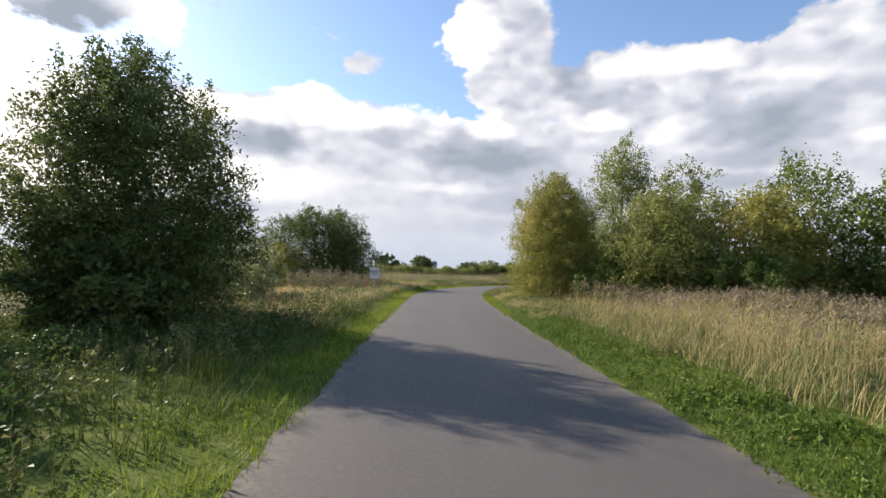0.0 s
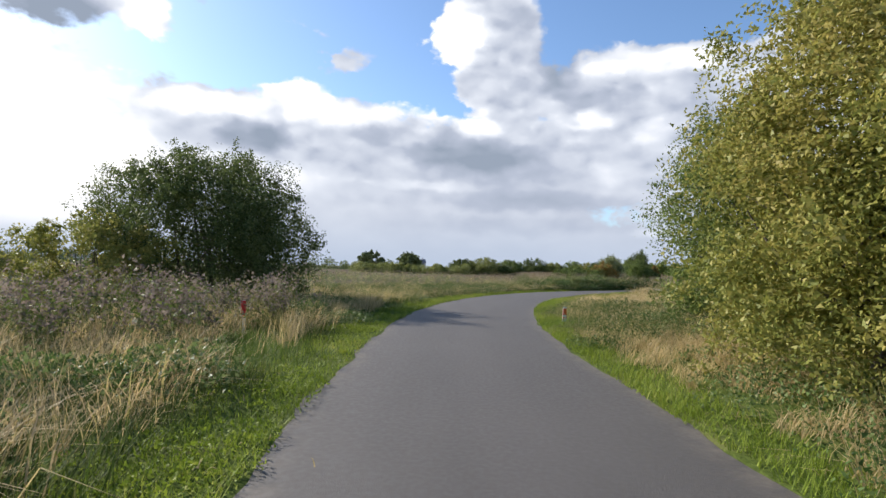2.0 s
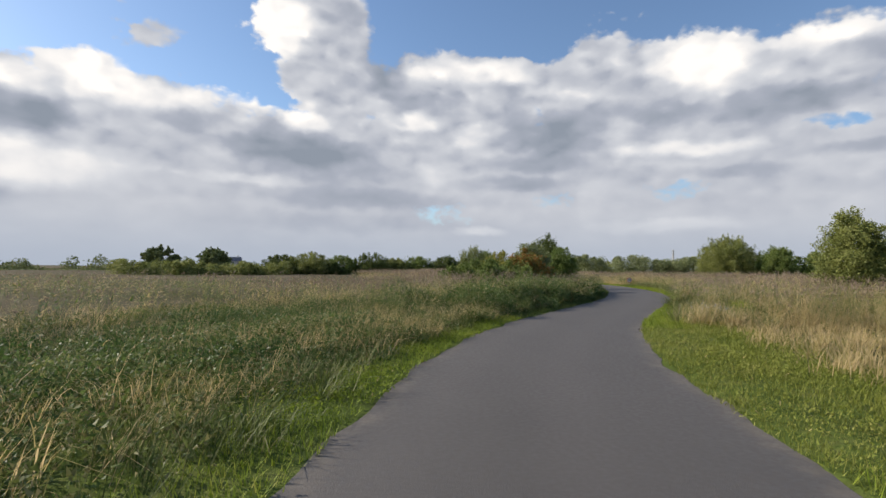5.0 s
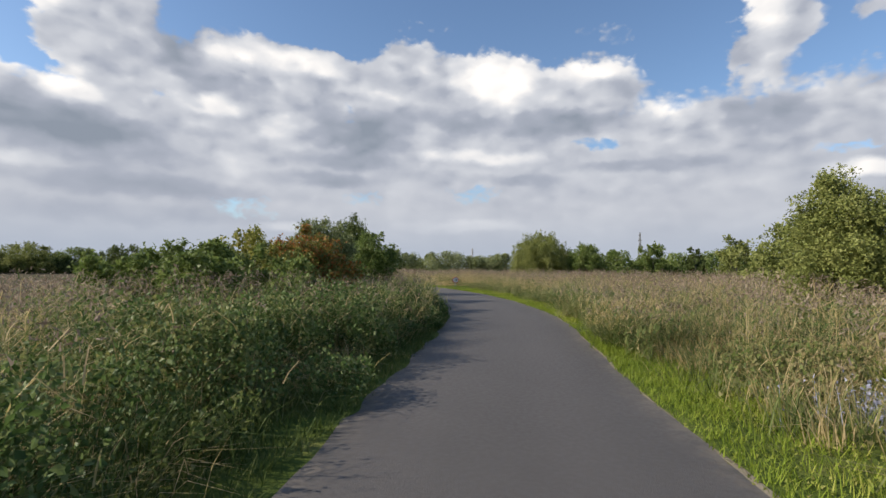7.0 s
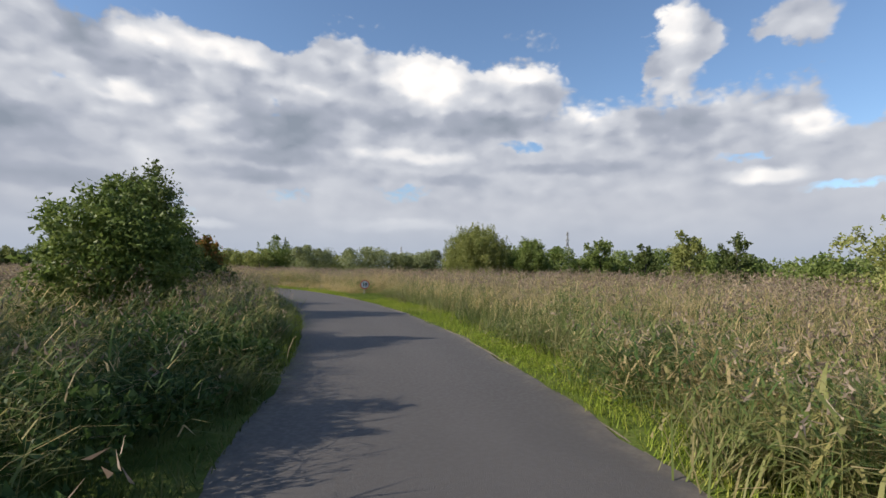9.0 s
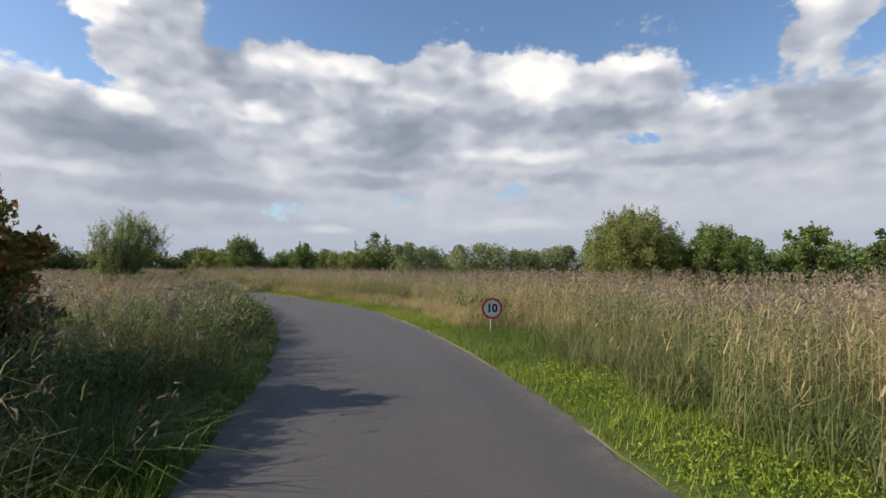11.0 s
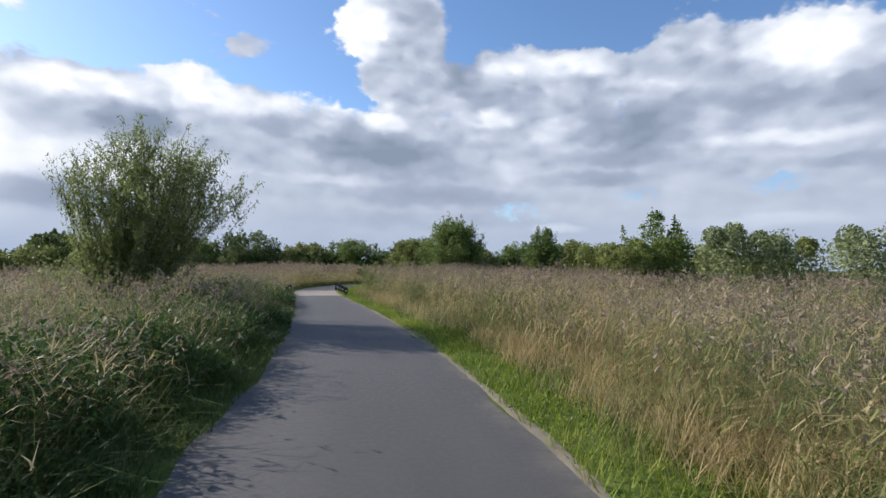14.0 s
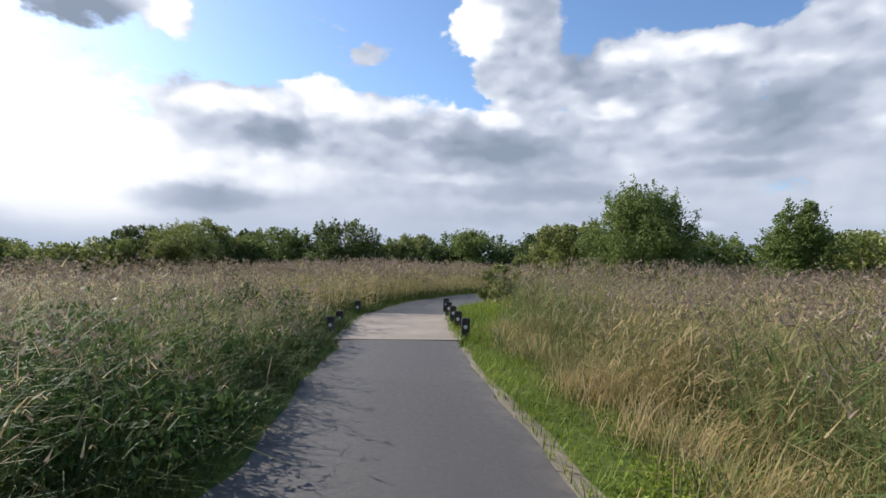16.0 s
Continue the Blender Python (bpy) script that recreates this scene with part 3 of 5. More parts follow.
def build_road():
    s = np.concatenate([np.arange(-29, 125.7, 0.35), [125.92], [130.18], np.arange(130.4, 175, 0.35)])
    def strip(s, name, label):
        n = 13
        wob = 0.05 * np.sin(s * 1.7) + 0.035 * np.sin(s * 4.1 + 1) + rng.normal(size=len(s)) * 0.018
        wob2 = 0.05 * np.sin(s * 1.3 + 2) + 0.035 * np.sin(s * 3.7) + rng.normal(size=len(s)) * 0.018
        l, r = -(left_rim(s) + wob), right_rim(s) + wob2
        verts, across, rim = [], [], []
        for j in range(-1, n + 1):
            f = min(max(j / (n - 1), 0), 1)
            off = l + (r - l) * f
            z = 0.02 * (1 - (2 * f - 1) ** 2) - 0.02 if 0 <= j < n else np.full(len(s), -0.12)
            verts.append(np.column_stack([on_lane(s, off), np.broadcast_to(z, s.shape)]))
            across.append(off)
            rim.append(np.minimum(off - l, r - off))
        m = n + 2
        v = np.stack(verts, 1).reshape(-1, 3)
        i, j = np.meshgrid(np.arange(len(s) - 1), np.arange(m - 1), indexing="ij")
        a = (i * m + j).ravel()
        me = mesh_of(name, v, np.stack([a, a + 1, a + m + 1, a + m], 1), ASPHALT)
        me.attributes.new("across", "FLOAT", "POINT").data.foreach_set("value", np.stack(across, 1).ravel().astype(np.float32))
        me.attributes.new("rim", "FLOAT", "POINT").data.foreach_set("value", np.stack(rim, 1).ravel().astype(np.float32))
        tagged(new(name, me), label, "road", kind="structure")
    strip(s[s < 128], "road", "narrow dark grey asphalt lane with worn wheel tracks")
    strip(s[s > 128], "road", "asphalt lane bending away beyond the culvert")
    # pale slab over the culvert
    s = np.linspace(125.9, 130.2, 12)
    me_v = []
    for z in (0.004, -0.2):
        for f in (0, 0.25, 0.5, 0.75, 1):
            off = -(left_rim(s) + 0.12) + (left_rim(s) + right_rim(s) + 0.24) * f
            me_v.append(np.column_stack([on_lane(s, off), np.full(len(s), z)]))
    v = np.stack(me_v, 1)
    n, m = v.shape[:2]
    i, j = np.meshgrid(np.arange(n - 1), np.arange(4), indexing="ij")
    a = (i * m + j).ravel()
    top = np.stack([a, a + 1, a + m + 1, a + m], 1)
    b = np.arange(n - 1) * m
    sides = np.concatenate([np.stack([b, b + m, b + m + 5, b + 5], 1), np.stack([b + 4, b + 9, b + m + 9, b + m + 4], 1)])
    ends = np.array([[q, q + 5, q + 6, q + 1] for q in range(4)] + [[(n - 1) * m + q, (n - 1) * m + q + 1, (n - 1) * m + q + 6, (n - 1) * m + q + 5] for q in range(4)])
    tagged(new("culvert_slab", mesh_of("culvert_slab", v.reshape(-1, 3), np.concatenate([top, sides, ends]), CONCRETE)),
           "pale concrete slab carrying the lane over a culvert", "bridge deck", kind="structure")
    # earth shoulders under the verge grass
    for side, name in ((-1, "verge"), (1, "verge")):
        s = np.arange(-29, 175, 0.4)
        s = s[(s < 125.5) | (s > 130.6)]
        rows_ = []
        for d, z in ((-0.08, -0.034), (0.03, -0.020), (0.45, -0.004), (0.95, 0.002), (1.3, -0.12)):
            d = d + (0.03 * np.sin(s * 2.3) + rng.normal(size=len(s)) * 0.015 if d < 0.3 else 0)
            off = -(left_rim(s) + d) if side < 0 else right_rim(s) + d
            rows_.append(np.column_stack([on_lane(s, off), np.full(len(s), z) + rng.normal(size=len(s)) * 0.003]))
        v = np.stack(rows_, 1).reshape(-1, 3)
        i, j = np.meshgrid(np.arange(len(s) - 1), np.arange(4), indexing="ij")
        keep = np.repeat(np.diff(s) < 1.0, 4)
        a = (i * 5 + j).ravel()[keep]
        tagged(new(name, mesh_of(name, v, np.stack([a, a + 5, a + 6, a + 1], 1), SOIL, smooth=True)), "mossy earth verge beside the asphalt", "verge", kind="structure")
    # sandy grit along the right rim, widening towards the culvert
    s = np.arange(55, 125.5, 0.25)
    wide = 0.05 * np.maximum(0, np.sin(s * 0.7 + 2 * np.sin(s * 0.31))) + 0.24 * np.clip((s - 104) / 10, 0, 1) * (0.65 + 0.35 * np.sin(s * 0.9)) + np.abs(rng.normal(size=len(s))) * 0.012
    a = on_lane(s, right_rim(s) - 0.02 - np.abs(rng.normal(size=len(s))) * 0.02)
    b = on_lane(s, right_rim(s) - 0.01 + wide)
    v = np.stack([np.column_stack([a, np.full(len(s), -0.021)]), np.column_stack([(a + b) / 2, -0.023 + 0.012 * np.clip(wide / 0.08, 0, 1)]), np.column_stack([b, np.full(len(s), -0.022)])], 1).reshape(-1, 3)
    q = np.arange(len(s) - 1) * 3
    tagged(new("road_edge", mesh_of("road_edge", v, np.concatenate([np.stack([q, q + 3, q + 4, q + 1], 1), np.stack([q + 1, q + 4, q + 5, q + 2], 1)]), GRIT, smooth=True)),
           "crumbling sandy rim beside the asphalt", "road edge", kind="structure")


build_ground()
build_road()


# ------------------------------------------------------------------ grasses, reeds and weeds
# short grass only round the signs and posts
CLEARINGS = [(34.5, 78.9, 0.95), (33.9, 77.8, 0.9), (33.3, 76.7, 0.7), (-2.5, 18.6, 0.35), (3.33, 31.5, 0.45), (3.1, 30.9, 0.4), (-3.8, 27.0, 0.6), (-3.4, 25.9, 0.6), (-3.0, 24.8, 0.6), (15.8, 52.9, 0.8)]


def band(side, s0, s1, d0, d1, n, crowd=0.0, gap=0.02, where=0.0):
    """n feet between s0 and s1, d0 to d1 metres outside the rim; crowd > 0 draws them into tufts."""
    m = n if not crowd else max(1, int(n / crowd))
    s, d = rng.uniform(s0, s1, m), rng.uniform(d0, d1, m)
    if crowd:
        pick = rng.integers(0, m, n)
        s, d = s[pick] + rng.normal(size=n) * 0.10, d[pick] + rng.normal(size=n) * 0.10
    off = np.where(side < 0, -(left_rim(s) + d), right_rim(s) + d)
    xy = on_lane(s, off)
    _, out, _ = beside(xy)
    keep = out > max(gap, min(d0, 0.6) * 0.6)
    if where:
        field = np.sin(xy[:, 0] * 0.9 + 1.7 * np.sin(xy[:, 1] * 0.55)) + np.sin(xy[:, 1] * 1.15 + 1.3 * np.sin(xy[:, 0] * 0.7))
        keep &= field * np.sign(where) > rng.normal(size=len(xy)) * 0.5 - 0.6 / abs(where)
    if d1 > 1.0:
        for x, y, r in CLEARINGS:
            keep &= np.hypot(xy[:, 0] - x, xy[:, 1] - y) > r * rng.uniform(0.8, 1.2, len(xy))
    xy = xy[keep]
    z = ground_height(xy)
    return np.column_stack([xy, np.where(beside(xy)[1] < 1.0, np.maximum(z, -0.015), z)])


def join(name, pieces, materials, label, category):
    """One object of stuff from (verts, faces, slot) pieces."""
    verts, faces, slots, at = [], [], [], 0
    for v, groups, slot in pieces:
        verts.append(v)
        for g in groups:
            faces.append(g + at)
            slots.append(np.full(len(g), slot, dtype=np.int32))
        at += len(v)
    tri = [f for f in faces if f.shape[1] == 3]
    quad = [f for f in faces if f.shape[1] == 4]
    order = [s for f, s in zip(faces, slots) if f.shape[1] == 4] + [s for f, s in zip(faces, slots) if f.shape[1] == 3]
    groups = ([np.concatenate(quad)] if quad else []) + ([np.concatenate(tri)] if tri else [])
    me = mesh_of(name, np.concatenate(verts), groups, None)
    for m in materials:
        me.materials.append(m)
    me.polygons.foreach_set("material_index", np.concatenate(order))
    return tagged(new(name, me), label, category, kind="stuff")


WIND = 0.3  # the reeds nod this way (radians from +x)


def grass(name, feet, high, material, label, wide=0.012, lean=(0.1, 0.8), rows=1, category="grass", swell=0.35, swirl=True):
    n = len(feet)
    clump = 1 + swell * np.sin(feet[:, 0] * 1.7 + 2 * np.sin(feet[:, 1] * 1.1)) * np.sin(feet[:, 1] * 1.3)
    h = high * clump * rng.uniform(0.5, 1.15, n)
    # tall grass lies over in swathes
    sway = WIND + 1.9 * np.sin(feet[:, 0] * 0.8 + 2 * np.sin(feet[:, 1] * 0.5)) + 1.1 * np.sin(feet[:, 1] * 1.9 + feet[:, 0])
    turn = sway + rng.normal(size=n) * 0.75 if swirl and high > 0.35 else rng.uniform(0, 2 * math.pi, n)
    v, q, t = blades(feet, h, wide * rng.uniform(0.6, 1.4, n), rng.uniform(*lean, n), turn, rows=rows)
    return join(name, [(v, q + t, 0)], [material], label, category)


def tussocks(name, spots, high, material, label, per=45, wide=0.009, spread=0.16, fall=1.0, category="grass"):
    """Separate mounds of long grass, each combed over one way by the wind, with gaps of shade between."""
    m = len(spots)
    g = np.repeat(np.arange(m), per)
    n = len(g)
    a, d = rng.uniform(0, 2 * math.pi, n), np.abs(rng.normal(size=n)) * spread
    feet = spots[g] + np.column_stack([np.cos(a) * d, np.sin(a) * d, 0 * d])
    keep = beside(feet[:, :2])[1] > 0.03
    g, a, feet = g[keep], a[keep], feet[keep]
    n = len(g)
    comb = WIND + rng.normal(size=m) * 0.9
    size = high * rng.uniform(0.55, 1.2, m)
    turn = np.where(rng.uniform(size=n) < 0.6, comb[g] + rng.normal(size=n) * 0.5, a)
    v, q, t = blades(feet, size[g] * rng.uniform(0.55, 1.1, n), wide * rng.uniform(0.6, 1.5, n), rng.uniform(0.25, 1.5, n) * fall, turn, bend=0.75, rows=2)
    return join(name, [(v, q + t, 0)], [material], label, category)


def reeds(name, feet, high, label, dry=0.5, plume=0.7, leaves=5, wide=0.009):
    """Thin stems nodding with the wind, long arching leaves up their length and loose brown heads."""
    fine = 2 if leaves > 3 else 1
    n = len(feet)
    swell = 1 + 0.13 * np.sin(feet[:, 0] * 0.8 + 2 * np.sin(feet[:, 1] * 0.7)) + 0.08 * np.sin(feet[:, 1] * 2.1 + feet[:, 0])
    h = high * swell * np.where(rng.uniform(size=n) < 0.8, rng.uniform(0.84, 1.06, n), rng.uniform(0.55, 0.84, n))
    turn = rng.normal(WIND, 1.0, n) + 0.8 * np.sin(feet[:, 0] * 1.1 + feet[:, 1] * 0.8)
    fallen = rng.uniform(size=n)
    lean = np.where(fallen < 0.2, rng.uniform(0.4, 1.3, n), rng.uniform(0.02, 0.36, n))
    pieces = []
    v, q, t = blades(feet, h, np.full(n, 0.006), lean, turn, rows=1)
    pieces.append((v, q + t, 1 if dry > 0.38 else 0))
    field = np.sin(feet[:, 0] * 0.75 + 1.9 * np.sin(feet[:, 1] * 0.43)) * np.sin(feet[:, 1] * 0.62 + 1.4 * np.sin(feet[:, 0] * 0.5)) + rng.normal(size=n) * 0.28
    order = np.argsort(np.argsort(field)) / n
    withered = order < dry
    for i in range(leaves):
        f = rng.uniform(0.08, 0.9, n)
        foot = feet + np.stack([np.cos(turn) * lean * h * f * 0.7, np.sin(turn) * lean * h * f * 0.7, h * f * 0.96], 1)
        lh = rng.uniform(0.03, 0.24, n) * high
        reach = rng.uniform(0.14, 0.44, n) * high
        lv, lq, lt = blades(foot, lh, wide * rng.uniform(0.6, 1.6, n), np.minimum(reach / lh, 4.5), rng.normal(WIND, 1.6, n), bend=0.75, rows=fine if i % 2 == 0 else 1)
        per = len(lv) // n
        old = withered ^ (rng.uniform(size=n) < 0.12)
        for mask, slot in ((old, 1), (~old, 0)):
            if mask.any():
                row = np.cumsum(mask) - 1
                groups = [g[mask] - (np.arange(n) * per)[mask][:, None] + (row * per)[mask][:, None] for g in lq + lt]
                pieces.append((lv.reshape(n, per, 3)[mask].reshape(-1, 3), groups, slot))
    has = rng.uniform(size=n) < plume
    m = has.sum()
    if m:
        tip = feet[has] + np.stack([np.cos(turn) * lean * h, np.sin(turn) * lean * h, h * np.where(lean > 0.5, 0.85, 0.97)], 1)[has]
        bow = rng.normal(WIND, 0.8, m)
        nod = np.stack([np.cos(bow), np.sin(bow), 0 * bow], 1)
        for k in range(7 if fine > 1 else 4):
            f = rng.uniform(0, 1, m)[:, None]
            c = tip + nod * f * 0.11 * high + np.array([0, 0, 1.0]) * (0.13 * f - 0.15 * f * f - 0.05) * high + rng.normal(size=(m, 3)) * np.array([0.018, 0.018, 0.04])
            pv, pq = flakes(c, rng.uniform(0.5, 1.4, m) * (0.0165 if fine > 1 else 0.036), 3.6 if fine > 1 else 2.6, up=0.35, corners=3)
            pieces.append((pv, [pq], 2))
    return join(name, pieces, [REED, REED_DRY, PLUME], label, "reeds")


def thicket(name, side, s0, s1, d0, d1, high, n, label, size=0.036, crowd=1.1, material=None, where=0.0, corners=3):
    """Tangled mounds of leaves that lean out from the bank."""
    at = band(side, s0, s1, d0, d1, max(6, int((s1 - s0) * (d1 - d0) * crowd)), where=where)
    m = len(at)
    out = beside(at[:, :2])[1]
    top = high * rng.uniform(0.55, 1.12, m) * np.clip(0.5 + (out - d0) * 0.55, 0.4, 1.0)
    wide = rng.uniform(0.4, 0.85, m) * (0.55 + 0.45 * np.minimum(1, out))
    share = wide ** 2 / (wide ** 2).sum()
    pick = rng.choice(m, n, p=share)
    d = rng.normal(size=(n, 3))
    d[:, 2] = np.abs(d[:, 2]) * np.where(rng.uniform(size=n) < 0.75, 1, -0.5)
    d /= np.linalg.norm(d, axis=1, keepdims=True)
    r = rng.uniform(0.25, 1.0, n) ** 0.4 * np.where(rng.uniform(size=n) < 0.1, rng.uniform(1.0, 1.3, n), 1.0)
    lump = 1 + 0.16 * np.sin(d[:, 0] * 7 + pick) * np.sin(d[:, 1] * 6 + 2 * pick)
    c = at[pick] + np.column_stack([d[:, :2] * (wide[pick] * r * lump)[:, None], top[pick] * (0.4 + 0.6 * d[:, 2] * r * lump)])
    keep = (beside(c[:, :2])[1] > -0.08) & (c[:, 2] > 0.01)
    c = c[keep]
    fv, fq = flakes(c, size * rng.uniform(0.6, 1.5, len(c)), 1.5, up=0.3, corners=corners)
    # runners that arch out over the leaves
    k = max(8, n // 220)
    g = rng.integers(0, m, k)
    foot = at[g] + np.column_stack([rng.normal(size=(k, 2)) * 0.25, top[g] * rng.uniform(0.4, 0.85, k)])
    v, q, t = blades(foot, rng.uniform(0.12, 0.4, k) * high, np.full(k, 0.011), rng.uniform(0.8, 2.6, k), rng.normal(WIND, 1.6, k), bend=0.8, rows=3)
    return join(name, [(fv, [fq], 0), (v, q + t, 1)], [material or BRAMBLE, STRAW], label, "weeds")


def weeds(name, feet, high, label, leaves=14, size=0.06, fluff=0.0, material=None):
    """Leafy stalks: a thin stem, leaves up its length, sometimes a head of pale seed."""
    n = len(feet)
    swell = 1 + 0.25 * np.sin(feet[:, 0] * 1.1 + 2 * np.sin(feet[:, 1] * 0.6)) * np.sin(feet[:, 1] * 0.9)
    h = high * swell * rng.uniform(0.5, 1.1, n)
    turn, lean = rng.uniform(0, 6.3, n), rng.uniform(0.0, 0.35, n)
    v, q, t = blades(feet, h, np.full(n, 0.009), lean, turn)
    pieces = [(v, q + t, 0)]
    rep = np.repeat(np.arange(n), leaves)
    f = rng.uniform(0.12, 1.0, len(rep)) ** 0.75
    c = feet[rep] + np.stack([np.cos(turn[rep]) * lean[rep] * h[rep] * f, np.sin(turn[rep]) * lean[rep] * h[rep] * f, h[rep] * f], 1)
    c += rng.normal(size=c.shape) * np.array([0.07, 0.07, 0.03]) * high
    fv, fq = flakes(c, size * rng.uniform(0.7, 1.7, len(c)), 1.9, corners=3)
    pieces.append((fv, [fq], 0))
    if fluff:
        pick = np.where(rng.uniform(size=n) < fluff)[0]
        rep = np.repeat(pick, 16)
        f = rng.uniform(0.62, 1.08, len(rep))
        c = feet[rep] + np.stack([np.cos(turn[rep]) * lean[rep] * h[rep] * f, np.sin(turn[rep]) * lean[rep] * h[rep] * f, h[rep] * f], 1)
        c += rng.normal(size=c.shape) * 0.045
        fv, fq = flakes(c, rng.uniform(0.025, 0.06, len(c)), 1.5, corners=3)
        pieces.append((fv, [fq], 1))
    return join(name, pieces, [material or WEED, FLUFF], label, "weeds")


# short grass in the clearings round signs and posts
for x, y, r in CLEARINGS:
    n = int(2600 * r * r) + 300
    a, d = rng.uniform(0, 6.283, n), np.sqrt(rng.uniform(0, 1, n)) * (r + 0.25)
    xy = np.column_stack([x + np.cos(a) * d, y + np.sin(a) * d])
    xy = xy[beside(xy)[1] > 0.02]
    grass("short_grass", np.column_stack([xy, np.maximum(ground_height(xy), -0.02)]), 0.17, CLOVER, "short green grass round a roadside post", 0.008, (0.2, 1.2))

# verges: short bright grass along both rims
grass("verge_grass", band(-1, -4, 57, -0.03, 0.9, 36000, 5, -0.05), 0.13, GRASS, "short bright green grass along the asphalt", 0.010, (0.2, 1.2))
# from here the left rim's shade is put into the darker grass colour
grass("verge_grass", band(-1, 56, 128, -0.03, 0.9, 36000, 5, -0.05), 0.15, SHADE_GRASS, "green grass coloured dark for shade at the foot of the reeds", 0.010, (0.2, 1.2))
grass("verge_grass", band(1, -4, 17, -0.03, 1.5, 30000, 5, -0.05), 0.12, CLOVER, "lush green grass and clover along the asphalt", 0.011, (0.2, 1.2))
grass("verge_grass", band(1, 16, 46, -0.03, 0.7, 20000, 5, -0.05), 0.12, GRASS, "narrow green strip of grass below the brambles", 0.010, (0.2, 1.2))
grass("verge_grass", band(1, 56, 66, -0.03, 1.0, 9000, 5, -0.05), 0.13, GRASS, "short bright grass and clover at the rim", 0.010, (0.2, 1.2))
grass("verge_grass", band(1, 43, 57.5, -0.03, 3.0, 44000, 5, -0.05), 0.085, MEADOW, "bright yellow-green grass on the bend's inner verge", 0.008, (0.2, 1.2))
grass("verge_grass", band(1, 60, 128, 0.0, 1.3, 60000, 5, 0.0), 0.12, GRASS, "narrow ribbon of bright green grass beside the asphalt", 0.010, (0.2, 1.2))
weeds("clover", band(1, -3, 20, 0.15, 1.4, 1100, 4), 0.17, "low broad-leaved clover and dock in the verge", 14, 0.024, material=CLOVER)
thicket("clover", 1, -3, 18, 0.1, 1.5, 0.16, 16000, "low clover and plantain leaves along the verge", 0.021, 2.5, CLOVER)

grass("verge_grass", band(-1, 74, 90, 0.0, 0.8, 8000, 5, 0.0), 0.2, GRASS, "bright green grass at the foot of the reeds", 0.010, (0.2, 1.2))
thicket("clover", -1, 4, 57, 0.12, 0.85, 0.17, 30000, "low green leaves of clover and dock on the verge", 0.020, 2.0, GRASS)
grass("verge_grass", band(-1, 127, 152, 0.0, 1.4, 9000, 5, 0.0), 0.2, SHADE_GRASS, "rough green grass on the outside of the bend", 0.016, (0.2, 1.2))
grass("verge_grass", band(1, 127, 146, 0.0, 1.6, 9000, 5, 0.0), 0.2, GRASS, "rough green grass inside the bend past the culvert", 0.016, (0.2, 1.2))

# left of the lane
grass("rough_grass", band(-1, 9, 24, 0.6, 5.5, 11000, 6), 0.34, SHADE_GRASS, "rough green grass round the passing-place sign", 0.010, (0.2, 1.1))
grass("rough_grass", band(-1, -4, 16, 0.6, 9, 22000, 7), 0.40, SHADE_GRASS, "rough grass coloured dark for the shade under the trees", 0.012, (0.2, 1.0))
weeds("nettles", band(-1, -3, 20, 0.9, 5, 1300, 4), 0.50, "nettles and docks in the shade beside the lane", 22, 0.024)
thicket("nettles", -1, -3, 16, 0.8, 4.5, 0.55, 20000, "nettles and bramble in dark shade tones beside the lane", 0.030, material=NETTLE, where=0.8)
thicket("nettles", -1, 14, 24, 1.6, 5, 0.5, 9000, "dark nettles in patches among the straw", 0.03, 1.0, NETTLE, where=1.5)
thicket("bramble_thicket", -1, 21, 34, 0.8, 3.0, 0.55, 9000, "dark nettles and bramble round the red marker", 0.034, where=1.2)
grass("dry_grass", band(-1, 14, 45, 1.2, 7, 13000, 8), 0.52, STRAW, "tall straw-coloured grass bowed by the wind", 0.009, (0.2, 1.0), 2)
grass("rough_grass", band(-1, 15, 62, 0.6, 11, 40000, 7), 0.40, SHADE_GRASS, "rough green grass among the straw", 0.012, (0.2, 1.0))
weeds("willowherb", band(-1, 24.5, 30.5, 1.9, 6, 620, 3), 1.05, "willowherb gone to grey seed fluff", 12, 0.035, fluff=0.8)
weeds("meadow_weeds", band(-1, 40, 60, 0.5, 10, 3800, 4, where=1.0), 0.42, "leafy green meadow weeds and bramble", 18, 0.023)
grass("dry_grass", band(-1, 42, 66, 0.9, 13, 20000, 10, where=-0.8), 0.54, STRAW, "bowed straw-coloured grass among the weeds", 0.006, (0.5, 1.8), 2)
thicket("bramble_thicket", -1, 56.5, 67, 0.32, 4.6, 1.12, 72000, "bramble and nettle thicket overhanging the lane", 0.032, 1.5, corners=4)
reeds("reed_bed", band(-1, 57, 68, 1.2, 5, 700, 4), 1.15, "brown-headed reeds rising through the brambles", 0.4, 0.8, 6)
tussocks("dry_grass", band(-1, 55, 68, 0.5, 3.6, 50), 0.75, STRAW, "straw tufts leaning out of the brambles", 34, 0.008, 0.2, 1.6)
thicket("bramble_thicket", -1, 47, 57, 0.9, 6, 0.50, 8000, "scattered bramble in the meadow", 0.038, where=1.0)
# dark filler leaves added so less light leaks under the reeds
thicket("bramble_thicket", -1, 64, 76, 0.45, 3.4, 0.85, 36000, "dark leafy base added to deepen the shade beneath the arching reeds", 0.044, material=NETTLE)
reeds("reed_bed", band(-1, 62, 78, 0.45, 6, 3400, 4), 1.15, "green reeds growing through the brambles", 0.15, 0.25, 9, 0.0125)
reeds("reed_bed", band(-1, 54, 64, 2.2, 8, 2200, 4), 1.2, "brown-headed reeds behind the brambles", 0.3, 0.6)
